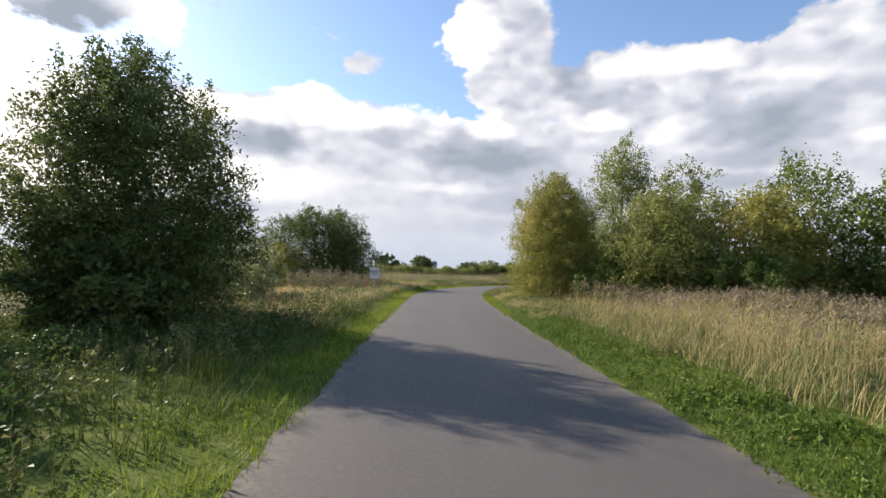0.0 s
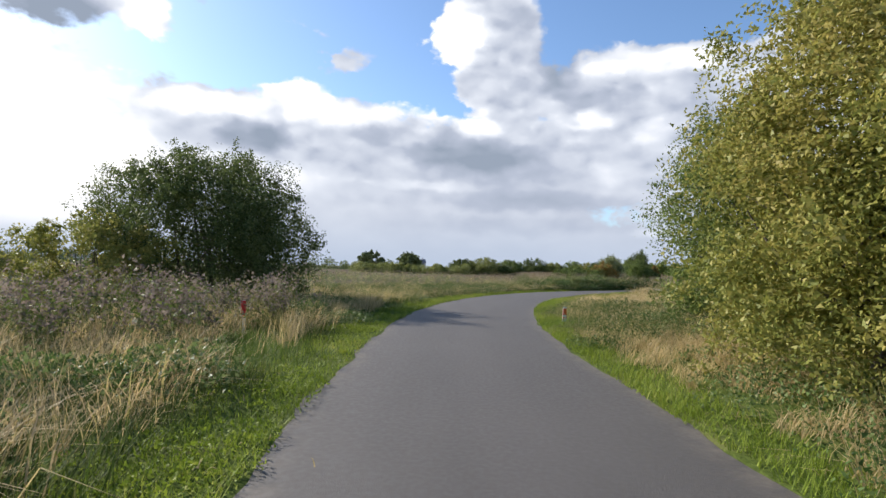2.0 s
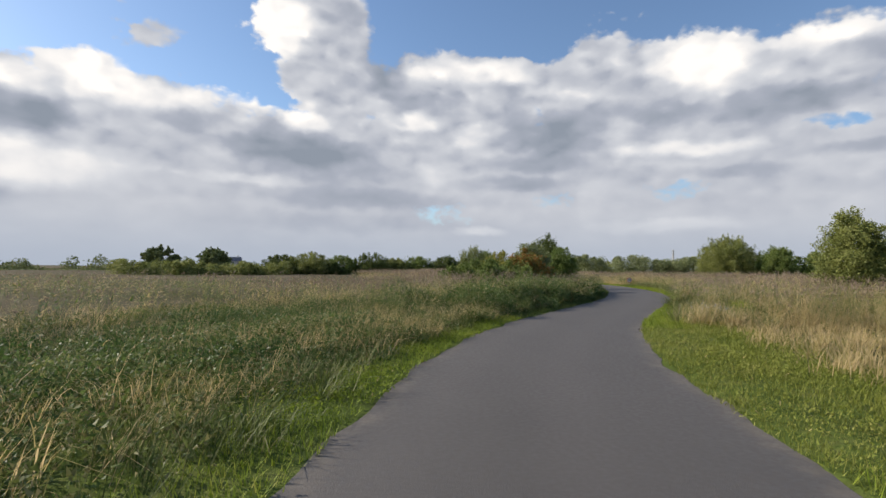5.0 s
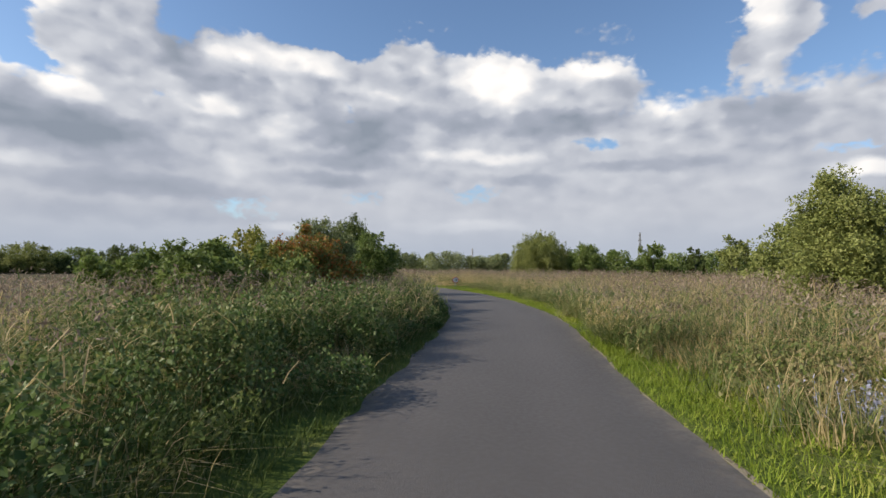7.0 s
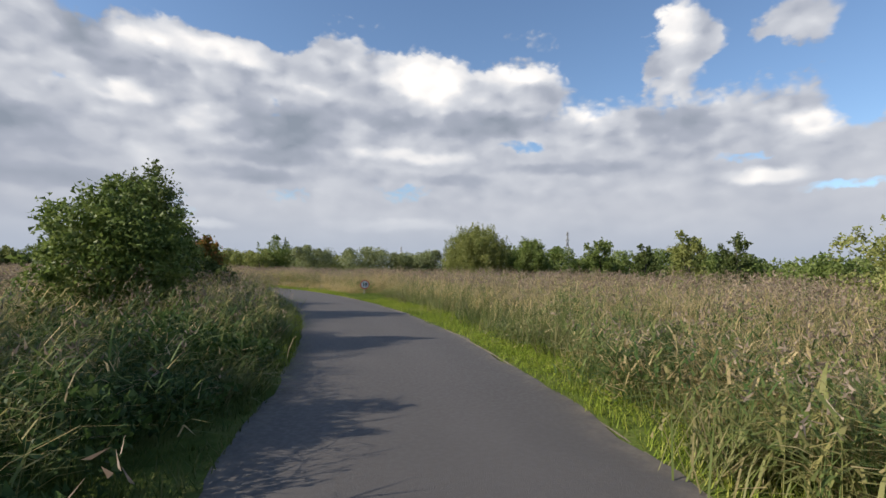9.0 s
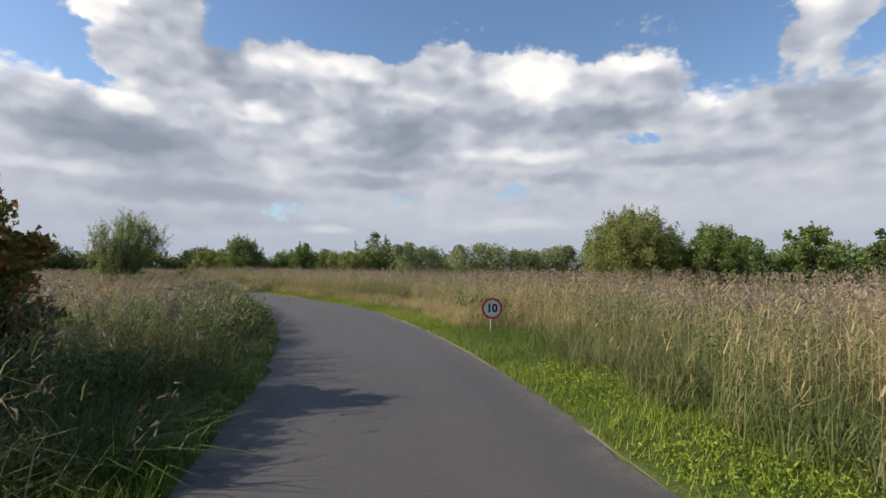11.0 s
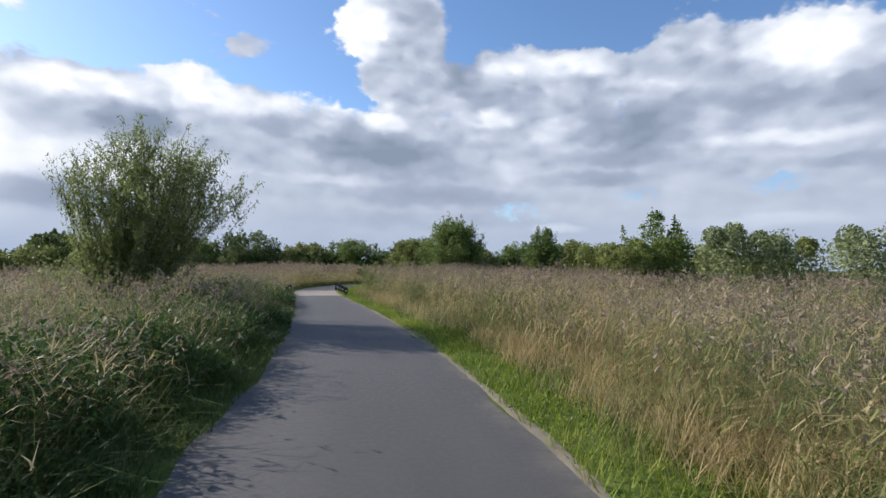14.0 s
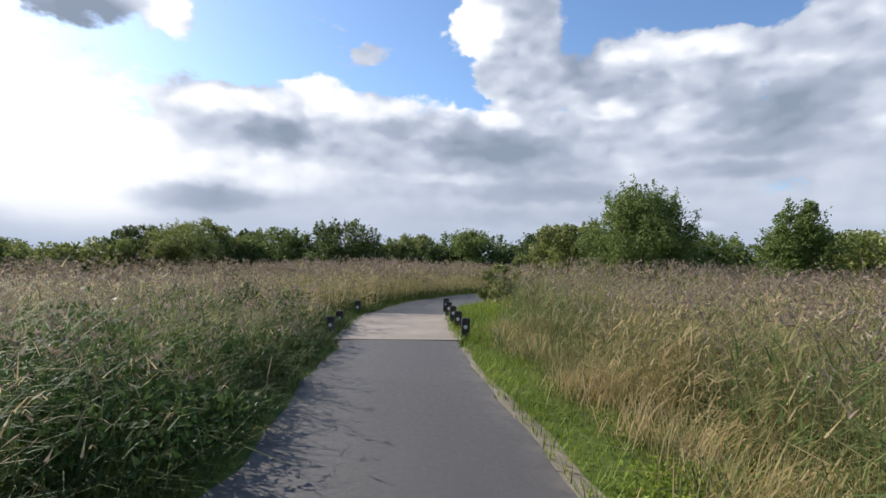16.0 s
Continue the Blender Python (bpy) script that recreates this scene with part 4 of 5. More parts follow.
thicket("bank_weeds", -1, 75, 91, 0.40, 2.6, 0.78, 24000, "leafy weeds on the bank beneath the reeds", 0.034, where=0.8)
# the shaded face of the bank is put into these dark leaf tones
thicket("bank_weeds", -1, 89, 128, 0.40, 2.6, 0.92, 66000, "leafy nettles coloured dark for the bank's shade beneath the reeds", 0.036, material=NETTLE)
reeds("reed_bed", band(-1, 90, 128, 0.5, 1.8, 3200, 5), 0.80, "low arching green reed leaves at the lane's rim", 0.2, 0.15)
grass("rough_grass", band(-1, 72, 128, 0.6, 3, 12000, 7), 0.55, SHADE_GRASS, "long green grass on the shaded bank", 0.012, (0.2, 1.0))
grass("dry_grass", band(-1, 84, 128, 1.2, 3.5, 3000, 9), 0.6, STRAW, "straw-coloured grass among the bank's weeds", 0.009, (0.3, 1.0), 2)
reeds("reed_bed", band(-1, 88, 128, 0.9, 4.0, 4800, 4), 1.02, "dense green and brown reeds leaning over the lane", 0.18, 0.6, 8)
reeds("reed_bed", band(-1, 76, 90, 0.7, 4.5, 3000, 4), 1.04, "green and brown reeds leaning over the shaded verge", 0.2, 0.45, 8)
reeds("reed_bed", band(-1, 58, 126, 4.0, 14, 8000, 4), 1.06, "brown-plumed reed bed behind the lane", 0.5, 0.9, 3, 0.024)
reeds("reed_bed", band(-1, 36, 66, 11, 40, 6000, 4), 1.05, "pale brown reed bed in the open field", 0.3, 0.25, 3, 0.03)
reeds("reed_bed", band(-1, 20, 60, 8, 60, 6000, 4), 0.95, "pale brown reed bed far across the field", 0.3, 0.2, 3, 0.04)

tussocks("dry_grass", band(-1, 11, 34, 1.2, 6, 420), 0.56, STRAW, "soft mounds of straw grass bowed by the wind", 46, 0.009, 0.2, 1.1)
tussocks("dry_grass", band(-1, 49, 57, 0.7, 4.5, 130), 0.58, STRAW, "straw tufts swept over among the brambles", 46, 0.008, 0.2, 1.5)
tussocks("rough_grass", band(-1, 36, 62, 0.5, 9, 480), 0.42, WEED, "green grass mounds in the rough meadow", 40, 0.010, 0.2, 1.2)
thicket("bramble_thicket", -1, 38, 57, 1.2, 9, 0.45, 26000, "bramble mounds spread through the meadow", 0.026, 0.8, where=1.0)
tussocks("rough_grass", band(-1, 50, 60, 0.5, 4, 220), 0.5, SHADE_GRASS, "dark green grass between the straw tufts", 40, 0.009, 0.2, 1.3)
thicket("nettles", -1, 42, 58, 1.0, 7, 0.5, 50000, "dark green nettle and bramble mat beside the lane", 0.028, 1.6, NETTLE)
tussocks("rough_grass", band(-1, 72, 92, 0.3, 1.6, 260), 0.5, WEED, "arching green grass over the lane's rim", 44, 0.011, 0.18, 1.4)
tussocks("rough_grass", band(-1, 90, 126, 0.3, 1.4, 380), 0.48, SHADE_GRASS, "arching grass coloured dark for shade over the rim", 44, 0.011, 0.18, 1.4)
tussocks("dry_grass", band(-1, 84, 92, 0.9, 2.4, 60), 0.6, STRAW, "straw tufts at the front of the reeds", 40, 0.009, 0.18, 1.1)

# right of the lane
reeds("reed_bed", band(1, 63, 73, 0.3, 1.6, 1700, 4), 0.92, "reeds and sedge crowding the asphalt's rim", 0.3, 0.2, 6, 0.018)
for x, y, r, n in ((18.1, 57.0, 0.5, 520), (18.9, 57.7, 0.45, 460), (22.2, 61.0, 0.4, 380)):
    a, d = rng.uniform(0, 6.283, n), np.abs(rng.normal(size=n)) * r * 0.5
    grass("sedge_tussock", np.column_stack([x + np.cos(a) * d, y + np.sin(a) * d, np.full(n, -0.02)]), 0.50, WEED, "lush arching green sedge tussock at the rim", 0.011, (0.5, 1.6), 2, "sedge")
reeds("reed_bed", band(1, -5, 17, 1.6, 8, 4200, 4), 0.98, "pale straw and olive reeds beside the verge", 0.45, 0.8)
tussocks("rough_grass", band(1, -3, 18, 1.2, 3.5, 220), 0.5, WEED, "olive grass mounds before the straw reeds", 40, 0.009, 0.2, 1.2)
grass("dry_grass", band(1, -5, 26, 1.4, 8, 8000, 8), 0.5, STRAW, "straw-coloured grass below the trees", 0.010, (0.2, 1.0), 2)
thicket("bramble_thicket", 1, 27, 38, 0.5, 6.5, 0.46, 52000, "low bramble and nettle mat on the inner verge", 0.021, 2.2, WEED)
thicket("nettles", 1, 27, 39, 0.7, 6.0, 0.52, 16000, "dark nettles growing through the bramble mat", 0.03, 1.2, NETTLE, where=1.2)
tussocks("dry_grass", band(1, 27, 37, 0.9, 6, 200), 0.55, STRAW, "withered stems among the brambles", 26, 0.006, 0.25, 1.0)
thicket("bramble_thicket", 1, 15, 28, 0.5, 3.0, 0.34, 16000, "scattered bramble at the foot of the alder", 0.028, 2.0, where=0.8)
tussocks("dry_grass", band(1, 15, 29, 0.6, 3.0, 220), 0.34, STRAW, "tangled straw grass under the yellowing alder", 40, 0.008, 0.18, 1.3)
tussocks("dry_grass", band(1, 36, 48, 1.6, 10, 520), 0.48, STRAW, "pale straw grass on the bend's inner side", 40, 0.010, 0.2, 1.1)
tussocks("dry_grass", band(1, 46, 64, 2.2, 9, 520), 0.40, STRAW, "scattered straw tufts in the yellow-green meadow", 34, 0.009, 0.2, 1.2)
grass("dry_grass", band(1, 38, 64, 1.8, 12, 7000, 8, where=1.5), 0.30, STRAW, "dry yellowing grass sloping from the lane", 0.010, (0.2, 1.0), 2)
grass("rough_grass", band(1, 42, 59, 1.2, 10, 16000, 7), 0.15, MEADOW, "long green grass inside the bend", 0.008, (0.2, 1.0))
reeds("reed_bed", band(1, 40, 66, 6, 26, 5500, 4), 1.05, "tan reed bed inside the bend", 0.7, 0.9, 3, 0.024)
thicket("meadow_weeds", 1, 58, 76, 0.8, 3.2, 0.62, 26000, "yellow-green weeds and nettles before the reeds", 0.033, 1.6, WEED)
tussocks("dry_grass", band(1, 57, 74, 0.9, 3.2, 240), 0.6, STRAW, "yellowed grass tufts before the reeds", 40, 0.008, 0.2, 1.0)
tussocks("sedge", band(1, 57, 80, 0.7, 3.0, 260), 0.6, WEED, "arching green sedge before the reeds", 40, 0.010, 0.2, 1.2, "sedge")
reeds("reed_bed", band(1, 58, 86, 1.2, 8, 7200, 4), 1.18, "mixed green and straw reeds close to the lane", 0.4, 0.8, 7)
grass("dry_grass", band(1, 106, 126, 0.8, 3.0, 7000, 6), 0.36, STRAW, "straw-coloured grass near the culvert", 0.006, (0.3, 2.0), 1, swell=0.5)
reeds("reed_bed", band(1, 100, 127, 1.0, 2.6, 3200, 4), 1.12, "tan and green reeds close beside the ribbon of grass", 0.35, 0.5, 8, 0.010)
thicket("meadow_weeds", 1, 62, 96, 1.9, 4.2, 0.95, 16000, "green weeds among the reeds", 0.032, 0.5, where=1.5)
thicket("clover", 1, 44, 66, 0.25, 2.6, 0.14, 22000, "low clover and plantain in the verge", 0.017, 3.0, MEADOW)
thicket("clover", 1, 66, 122, 0.25, 1.0, 0.16, 22000, "dock and clover in the ribbon of grass", 0.020, 1.2, GRASS)
tussocks("rough_grass", band(1, 88, 108, 0.8, 2.6, 80), 0.45, WEED, "green grass mounds between the straw", 40, 0.008, 0.2, 1.1)
grass("dry_grass", band(1, 88, 108, 0.8, 3.0, 14000, 7), 0.46, STRAW, "straw-coloured grass in front of the reeds", 0.0062, (0.3, 2.2), 1, swell=0.5)
tussocks("sedge", band(1, 74, 92, 0.9, 3.0, 320), 0.6, WEED, "grey-green sedge at the front of the reeds", 44, 0.009, 0.2, 1.1, "sedge")
tussocks("dry_grass", band(1, 90, 112, 0.95, 2.2, 300), 0.46, STRAW, "golden straw grass along the front of the reeds", 44, 0.0065, 0.2, 1.0)
tussocks("dry_grass", band(1, 106, 127, 0.7, 2.8, 300), 0.5, STRAW, "straw grass beside the lane near the culvert", 44, 0.0065, 0.2, 1.1)
tussocks("rough_grass", band(1, 104, 127, 0.6, 2.8, 260), 0.5, WEED, "green and olive grass mounds by the culvert", 44, 0.007, 0.2, 1.1)
reeds("reed_bed", band(1, 85, 128, 1.7, 5.5, 7600, 4), 1.22, "tall tan reeds with brown plumes", 0.68, 0.95, 8, 0.008)
reeds("reed_bed", band(1, 64, 130, 6, 30, 9000, 4), 1.2, "tall brown reed bed reaching to the bushes", 0.7, 0.95, 3, 0.03)
reeds("reed_bed", band(-1, 130.5, 152, 0.4, 5, 4500, 3), 1.2, "brown reeds thick along the outside of the bend", 0.5, 0.9, 3, 0.03)
reeds("reed_bed", band(-1, 125, 160, 0.7, 16, 9000, 4), 1.15, "brown reeds lining the lane beyond the culvert", 0.6, 0.9, 3, 0.024)
reeds("reed_bed", band(1, 130.5, 160, 1.0, 10, 3000, 4), 1.3, "reeds inside the bend beyond the culvert", 0.6, 0.9, 3, 0.024)


# ------------------------------------------------------------------ trees and bushes
def tree(name, x, y, high, wide, leaf, label, category="tree", low=0.12, count=9000, size=0.085, lobes=26, shape=0.8, stems=1, group="", lean=0.0, sparse=0.0, deep=None, seed=0):
    """Trunk, limbs and a crown of many single leaves gathered into lobes with gaps between them."""
    global rng
    held, rng = rng, np.random.default_rng(int(abs(x * 131.0 + y * 977.0)) + seed)
    z0 = float(ground_height([(x, y)])[0])
    top = thing(name, pose(x, y, z0 - 0.03), label, category, group)
    count, corners, size = int(count * 0.8), 3, size * 1.05
    deep = wide if deep is None else deep
    # lobes on and inside an egg-shaped crown
    cen, rad = [], []
    for i in range(lobes):
        best = None
        for k in range(5):
            u, a = rng.uniform(-1, 1), rng.uniform(0, 2 * math.pi)
            q = rng.uniform(0.07, 0.19) * min(wide, high)
            u = rng.uniform(-1, -0.72) if rng.uniform() < 0.25 else u
            taper = (1 - u ** (2.4 - shape)) ** 0.6 if u > 0 else 1 - 0.06 * u * u
            r = rng.uniform(0.15, 1.0) ** 0.45
            half = high * (0.95 - low) / 2 - q
            c = np.array((math.cos(a) * r * taper * (wide / 2 - q) + lean * (u + 1) * high * 0.2, math.sin(a) * r * taper * (deep / 2 - q), high * (0.95 + low) / 2 + u * half))
            room = min((np.linalg.norm(c - o) for o in cen), default=1.0)
            if best is None or room > best[0]:
                best = (room, c, q)
        cen.append(best[1])
        rad.append(best[2])
    cen, rad = np.array(cen), np.array(rad)
    share = rad ** 2 / (rad ** 2).sum()
    # every lobe carries sprays of leaves on twigs, with gaps between them
    sprays = lobes * 16
    owner = rng.choice(len(cen), sprays, p=share)
    d = rng.normal(size=(sprays, 3))
    d[:, 2] += 0.25
    d /= np.linalg.norm(d, axis=1, keepdims=True)
    knot = cen[owner] + d * (rad[owner] * rng.uniform(0.35, 1.12, sprays))[:, None]
    loose = rad[owner] * rng.uniform(0.13, 0.30, sprays)
    pick = rng.integers(0, sprays, count)
    c = knot[pick] + np.clip(rng.normal(size=(count, 3)), -1.6, 1.6) * loose[pick][:, None] * np.array([1.0, 1.0, 0.75])
    # upright shoots that break the outline
    m, k = count // 7, int(lobes * 1.1)
    high_up = rng.choice(len(cen), k, p=np.maximum(cen[:, 2] - high * 0.25, 0.02) / np.maximum(cen[:, 2] - high * 0.25, 0.02).sum())
    out = rng.normal(size=(k, 3))
    out[:, 2] = np.abs(out[:, 2]) + 0.5
    out /= np.linalg.norm(out, axis=1, keepdims=True)
    foot = cen[high_up] + out * rad[high_up][:, None] * 0.7
    reach = rad.mean() * rng.uniform(0.2, 1.0, k) ** 1.6 * (1.05 if high > 4.5 else 0.7)
    g, f = rng.integers(0, k, m), rng.uniform(0, 1, m)
    rise = out * 0.35 + np.array([0.0, 0.0, 1.0])
    spray = foot[g] + rise[g] * (reach[g] * f)[:, None] + rng.normal(size=(m, 3)) * (0.17 * rad.mean() + 0.03) * (1.25 - f)[:, None]
    c = np.concatenate([c, spray])
    c = c[c[:, 2] > high * low * 0.4]
    v, q = flakes(c, size * rng.uniform(0.8, 1.6, len(c)), 1.6, corners=corners)
    # the shaded heart of the crown
    m = count // 5
    pick = rng.choice(len(cen), m, p=share)
    heart = cen[pick] * np.array([0.78, 0.78, 0.94]) + rng.normal(size=(m, 3)) * rad[pick][:, None] * 0.36
    heart = heart[heart[:, 2] > 0.1]
    hv, hq = flakes(heart, size * rng.uniform(1.3, 2.0, len(heart)) * (1 - sparse), 1.3, corners=corners)
    q = np.concatenate([q, hq + len(v)])
    v = np.concatenate([v, hv])
    lines = []
    for k in range(stems):
        foot = np.array([rng.normal() * 0.18 * (stems > 1), rng.normal() * 0.18 * (stems > 1), -0.1])
        head = np.array([rng.uniform(-1, 1) * wide * 0.13 * (stems > 1) + lean * high * 0.3, rng.uniform(-1, 1) * deep * 0.13 * (stems > 1), high * rng.uniform(0.56, 0.66)])
        r0 = 0.022 * high / stems ** 0.4
        lines.append(limb(foot, head, r0, r0 * 0.22, 0.05, 8))
        full = np.argsort(-rad)[:max(4, lobes // 2)]
        near = rng.choice(full, max(3, lobes // (3 * stems)), replace=False)
        for i in near:
            f = rng.uniform(0.15, 0.75)
            start = foot + (head - foot) * f
            lines.append(limb(start, start + (cen[i] - start) * 0.9, r0 * (1 - f) * 0.55, 0.006, 0.05))
    tv, tf = tubes(lines)
    part("trunk", mesh_of("trunk", tv, tf, BARK, smooth=True), None, top)
    part("crown", mesh_of("crown", v, q, LEAVES[leaf]), None, top)
    rng = held
    return top


def willow(x, y, high, wide, label, stems=34, per=260):
    """Upright willow shrub: many thin rods fanning from one foot, with narrow leaves along each."""
    z0 = float(ground_height([(x, y)])[0])
    top = thing("willow", pose(x, y, z0 - 0.03), label, "willow")
    lines, cs = [], []
    for i in range(stems):
        a, f = rng.uniform(0, 6.283), rng.uniform(0.1, 1) ** 0.7
        tip = np.array([math.cos(a) * wide / 2 * f + 0.85, math.sin(a) * wide / 2 * f, high * rng.uniform(0.72, 1.0) * (1 - 0.28 * f * f)])
        foot = np.array([math.cos(a) * 0.25 * f, math.sin(a) * 0.25 * f, -0.05])
        line = limb(foot, tip, 0.018, 0.003, 0.05, 6)
        lines.append(line)
        pts = np.array([p for p, _ in line])
        for k in range(4):
            b = pts[rng.integers(2, 6)]
            end = b + np.array([rng.normal() * 0.28, rng.normal() * 0.28, rng.uniform(0.4, 0.9)])
            lines.append(limb(b, end, 0.008, 0.002, 0.05, 3))
            w = rng.uniform(0, 1, per // 6)[:, None]
            cs.append(b + (end - b) * w + rng.normal(size=(per // 6, 3)) * 0.055)
        w = rng.uniform(0.3, 1, per // 2)
        cs.append(np.stack([np.interp(w, np.linspace(0, 1, len(pts)), pts[:, k]) for k in range(3)], 1) + rng.normal(size=(per // 2, 3)) * 0.07)
    a = rng.uniform(0, 6.283, 5000)
    r = rng.uniform(0, 1, 5000) ** 0.5 * wide * 0.42
    cs.append(np.stack([np.cos(a) * r, np.sin(a) * r, rng.uniform(0.02, 0.36, 5000) * high * (1.05 - 0.5 * (r / wide / 0.42) ** 2)], 1))
    tv, tf = tubes(lines, 5)
    part("trunk", mesh_of("trunk", tv, tf, BARK, smooth=True), None, top)
    c = np.concatenate(cs)
    v, q = flakes(c, 0.027 * rng.uniform(0.7, 1.4, len(c)), 3.6, up=0.35, corners=3)
    part("crown", mesh_of("crown", v, q, LEAVES["willow"]), None, top)
    return top


# left of the lane, from the start
tree("tree", -6.75, 11.0, 6.4, 5.6, "dark", "tall dark alder with dense backlit foliage", low=0.0, count=88000, size=0.041, lobes=120, deep=6.0, shape=1.1)
# stays out of view; placed for the shade it throws on the left verge
tree("tree", -11.6, 2.6, 6.2, 5.4, "dark", "unseen dark alder placed to shade the verge at the start", low=0.0, count=16000, size=0.12, lobes=36)
tree("tree", -10.4, 7.0, 5.8, 5.0, "dark", "dark alder with dense backlit foliage beside the lane", low=0.0, count=26000, size=0.085, lobes=70)
tree("shrub", -5.9, 9.0, 2.0, 3.6, "dark", "dark elder bush at the foot of the alder", "shrub", low=0.0, count=9000, size=0.06, lobes=24, stems=3)
tree("shrub", -10.2, 8.4, 2.3, 3.6, "dark", "dark bramble mound beneath the alders", "shrub", low=0.0, count=8000, size=0.065, lobes=24, stems=3)
tree("shrub", -7.5, 17.6, 3.4, 4.6, "grey", "grey-green sallow shrub in the grass", "shrub", low=0.0, count=22000, size=0.042, lobes=44, stems=5)
tree("tree", -9.1, 37.2, 6.3, 9.8, "dark", "broad round dark-leaved tree at the bend", low=0.0, count=88000, size=0.047, lobes=120, stems=3, deep=8.0)
tree("hawthorn", -11.3, 34.0, 3.2, 5.6, "yellow", "low hawthorn turning orange beside the round tree", "shrub", low=0.0, count=22000, size=0.045, lobes=44, stems=3)
# right of the lane
tree("tree", 5.2, 23.9, 6.3, 5.2, "yellow", "yellowing alder thick to the ground above the verge", low=0.0, count=100000, size=0.034, lobes=120, stems=2)
tree("shrub", 7.4, 26.6, 4.2, 4.0, "olive", "olive sallow filling the gap in the clump", "shrub", low=0.0, count=14000, size=0.05, lobes=40, stems=3)
tree("tree", 7.9, 31.2, 6.7, 4.8, "green", "green sallow behind the yellowing alder", low=0.0, count=62000, size=0.040, lobes=90, stems=3, shape=1.2)
tree("tree", 8.9, 25.2, 9.0, 4.8, "willow", "tall olive-green poplar among the roadside trees", low=0.0, count=36000, size=0.046, lobes=100, shape=1.45)
tree("tree", 8.8, 20.4, 5.2, 5.2, "olive", "olive-green alder in the roadside clump", low=0.0, count=26000, size=0.05, lobes=60)
tree("tree", 10.8, 22.6, 6.9, 5.6, "olive", "tall olive alder in the roadside clump", low=0.0, count=19000, size=0.06, lobes=64, shape=1.2)
tree("tree", 12.6, 19.6, 5.4, 5.2, "yellow", "brownish alder in the roadside clump", low=0.0, count=20000, size=0.058, lobes=60)
tree("tree", 14.6, 20.4, 7.0, 5.8, "green", "tall green alder in the roadside clump", low=0.0, count=19000, size=0.06, lobes=64, shape=1.2)
tree("tree", 16.6, 17.6, 6.2, 5.2, "green", "green alder at the end of the clump", low=0.0, count=13000, size=0.08, lobes=50, shape=1.1)
tree("tree", 19.4, 15.4, 6.4, 5.0, "green", "leafy green alder standing behind the straw reeds", low=0.0, count=9000, size=0.085, lobes=40)
tree("shrub", 11.0, 18.4, 2.6, 4.6, "green", "low sallow scrub closing the clump", "shrub", low=0.0, count=8000, size=0.06, lobes=34, stems=3)
tree("shrub", 7.0, 21.4, 2.4, 3.6, "green", "low bramble and sallow at the clump's foot", "shrub", low=0.0, count=9000, size=0.05, lobes=30, stems=3)
tree("tree", 25.3, 55.1, 4.3, 3.3, "olive", "olive-green sallow with a pointed top in the reeds", low=0.0, count=46000, size=0.038, lobes=90, stems=3, shape=1.25)
tree("shrub", 28.8, 52.0, 3.4, 5.8, "olive", "low olive sallow in the reeds", "shrub", low=0.0, count=34000, size=0.045, lobes=60, stems=3)
tree("shrub", 36.0, 57.5, 4.0, 7.4, "olive", "broad olive scrub behind the pointed sallow", "shrub", low=0.0, count=26000, size=0.062, lobes=70, stems=3)
# bushes of the second stretch
tree("shrub", 12.6, 62.8, 2.1, 5.2, "green", "dark green dogwood bush beside the reeds", "shrub", low=0.0, count=30000, size=0.04, lobes=70, stems=3)
tree("shrub", 14.0, 64.2, 2.4, 3.4, "yellow", "yellowing dogwood between green and red bushes", "shrub", low=0.0, count=20000, size=0.04, lobes=50, stems=3)
tree("shrub", 15.6, 64.7, 2.6, 3.2, "red", "rusty red autumn dogwood bush", "shrub", low=0.0, count=26000, size=0.042, lobes=60, stems=3)
tree("shrub", 21.2, 70.0, 3.1, 3.0, "green", "rounded dark green sallow above the reeds", "shrub", low=0.0, count=22000, size=0.042, lobes=44, stems=4)
tree("shrub", 17.3, 67.0, 3.2, 3.4, "grey", "grey-green sallow behind the red bush", "shrub", low=0.0, count=20000, size=0.042, lobes=40, stems=4)
# dark mound stands in for the shaded foot of the sallow and dogwoods
tree("shrub", 25.7, 76.7, 1.9, 2.6, "dark", "low dark leafy mound put in for the bushes' shaded foot", "shrub", low=0.0, count=12000, size=0.04, lobes=26, stems=3)
tree("tree", 23.4, 75.2, 4.3, 3.4, "dark", "dark green sallow standing close to the lane", low=0.0, count=22000, size=0.045, lobes=44, stems=3)
tree("shrub", 24.9, 78.0, 2.55, 4.2, "green", "green dogwood bush in the shade of the sallow", "shrub", low=0.0, count=26000, size=0.045, lobes=40, stems=3)
tree("shrub", 26.5, 78.3, 2.5, 2.0, "red", "dogwood bush with reddening leaves near the lane", "shrub", low=0.0, count=18000, size=0.042, lobes=36, stems=3)
willow(29.9, 105.4, 5.0, 4.6, "wind-swept grey-green willow of many thin rods", 92, 380)
# beyond the culvert
tree("shrub", 37.1, 122.5, 1.55, 2.6, "olive", "small sallow bush beside the culvert", "shrub", low=0.0, count=6000, size=0.05, lobes=18, stems=3)
tree("tree", 43.0, 127.0, 4.9, 5.4, "green", "rounded deep green tree above the reeds", low=0.0, count=46000, size=0.05, lobes=90, stems=2)
tree("shrub", 41.3, 131.0, 3.8, 6.0, "olive", "broad olive bush above the reeds", "shrub", low=0.0, count=30000, size=0.06, lobes=60, stems=3)
tree("tree", 50.2, 128.0, 4.7, 3.8, "green", "small pointed green tree above the reeds", low=0.0, count=20000, size=0.058, lobes=50, shape=1.5)
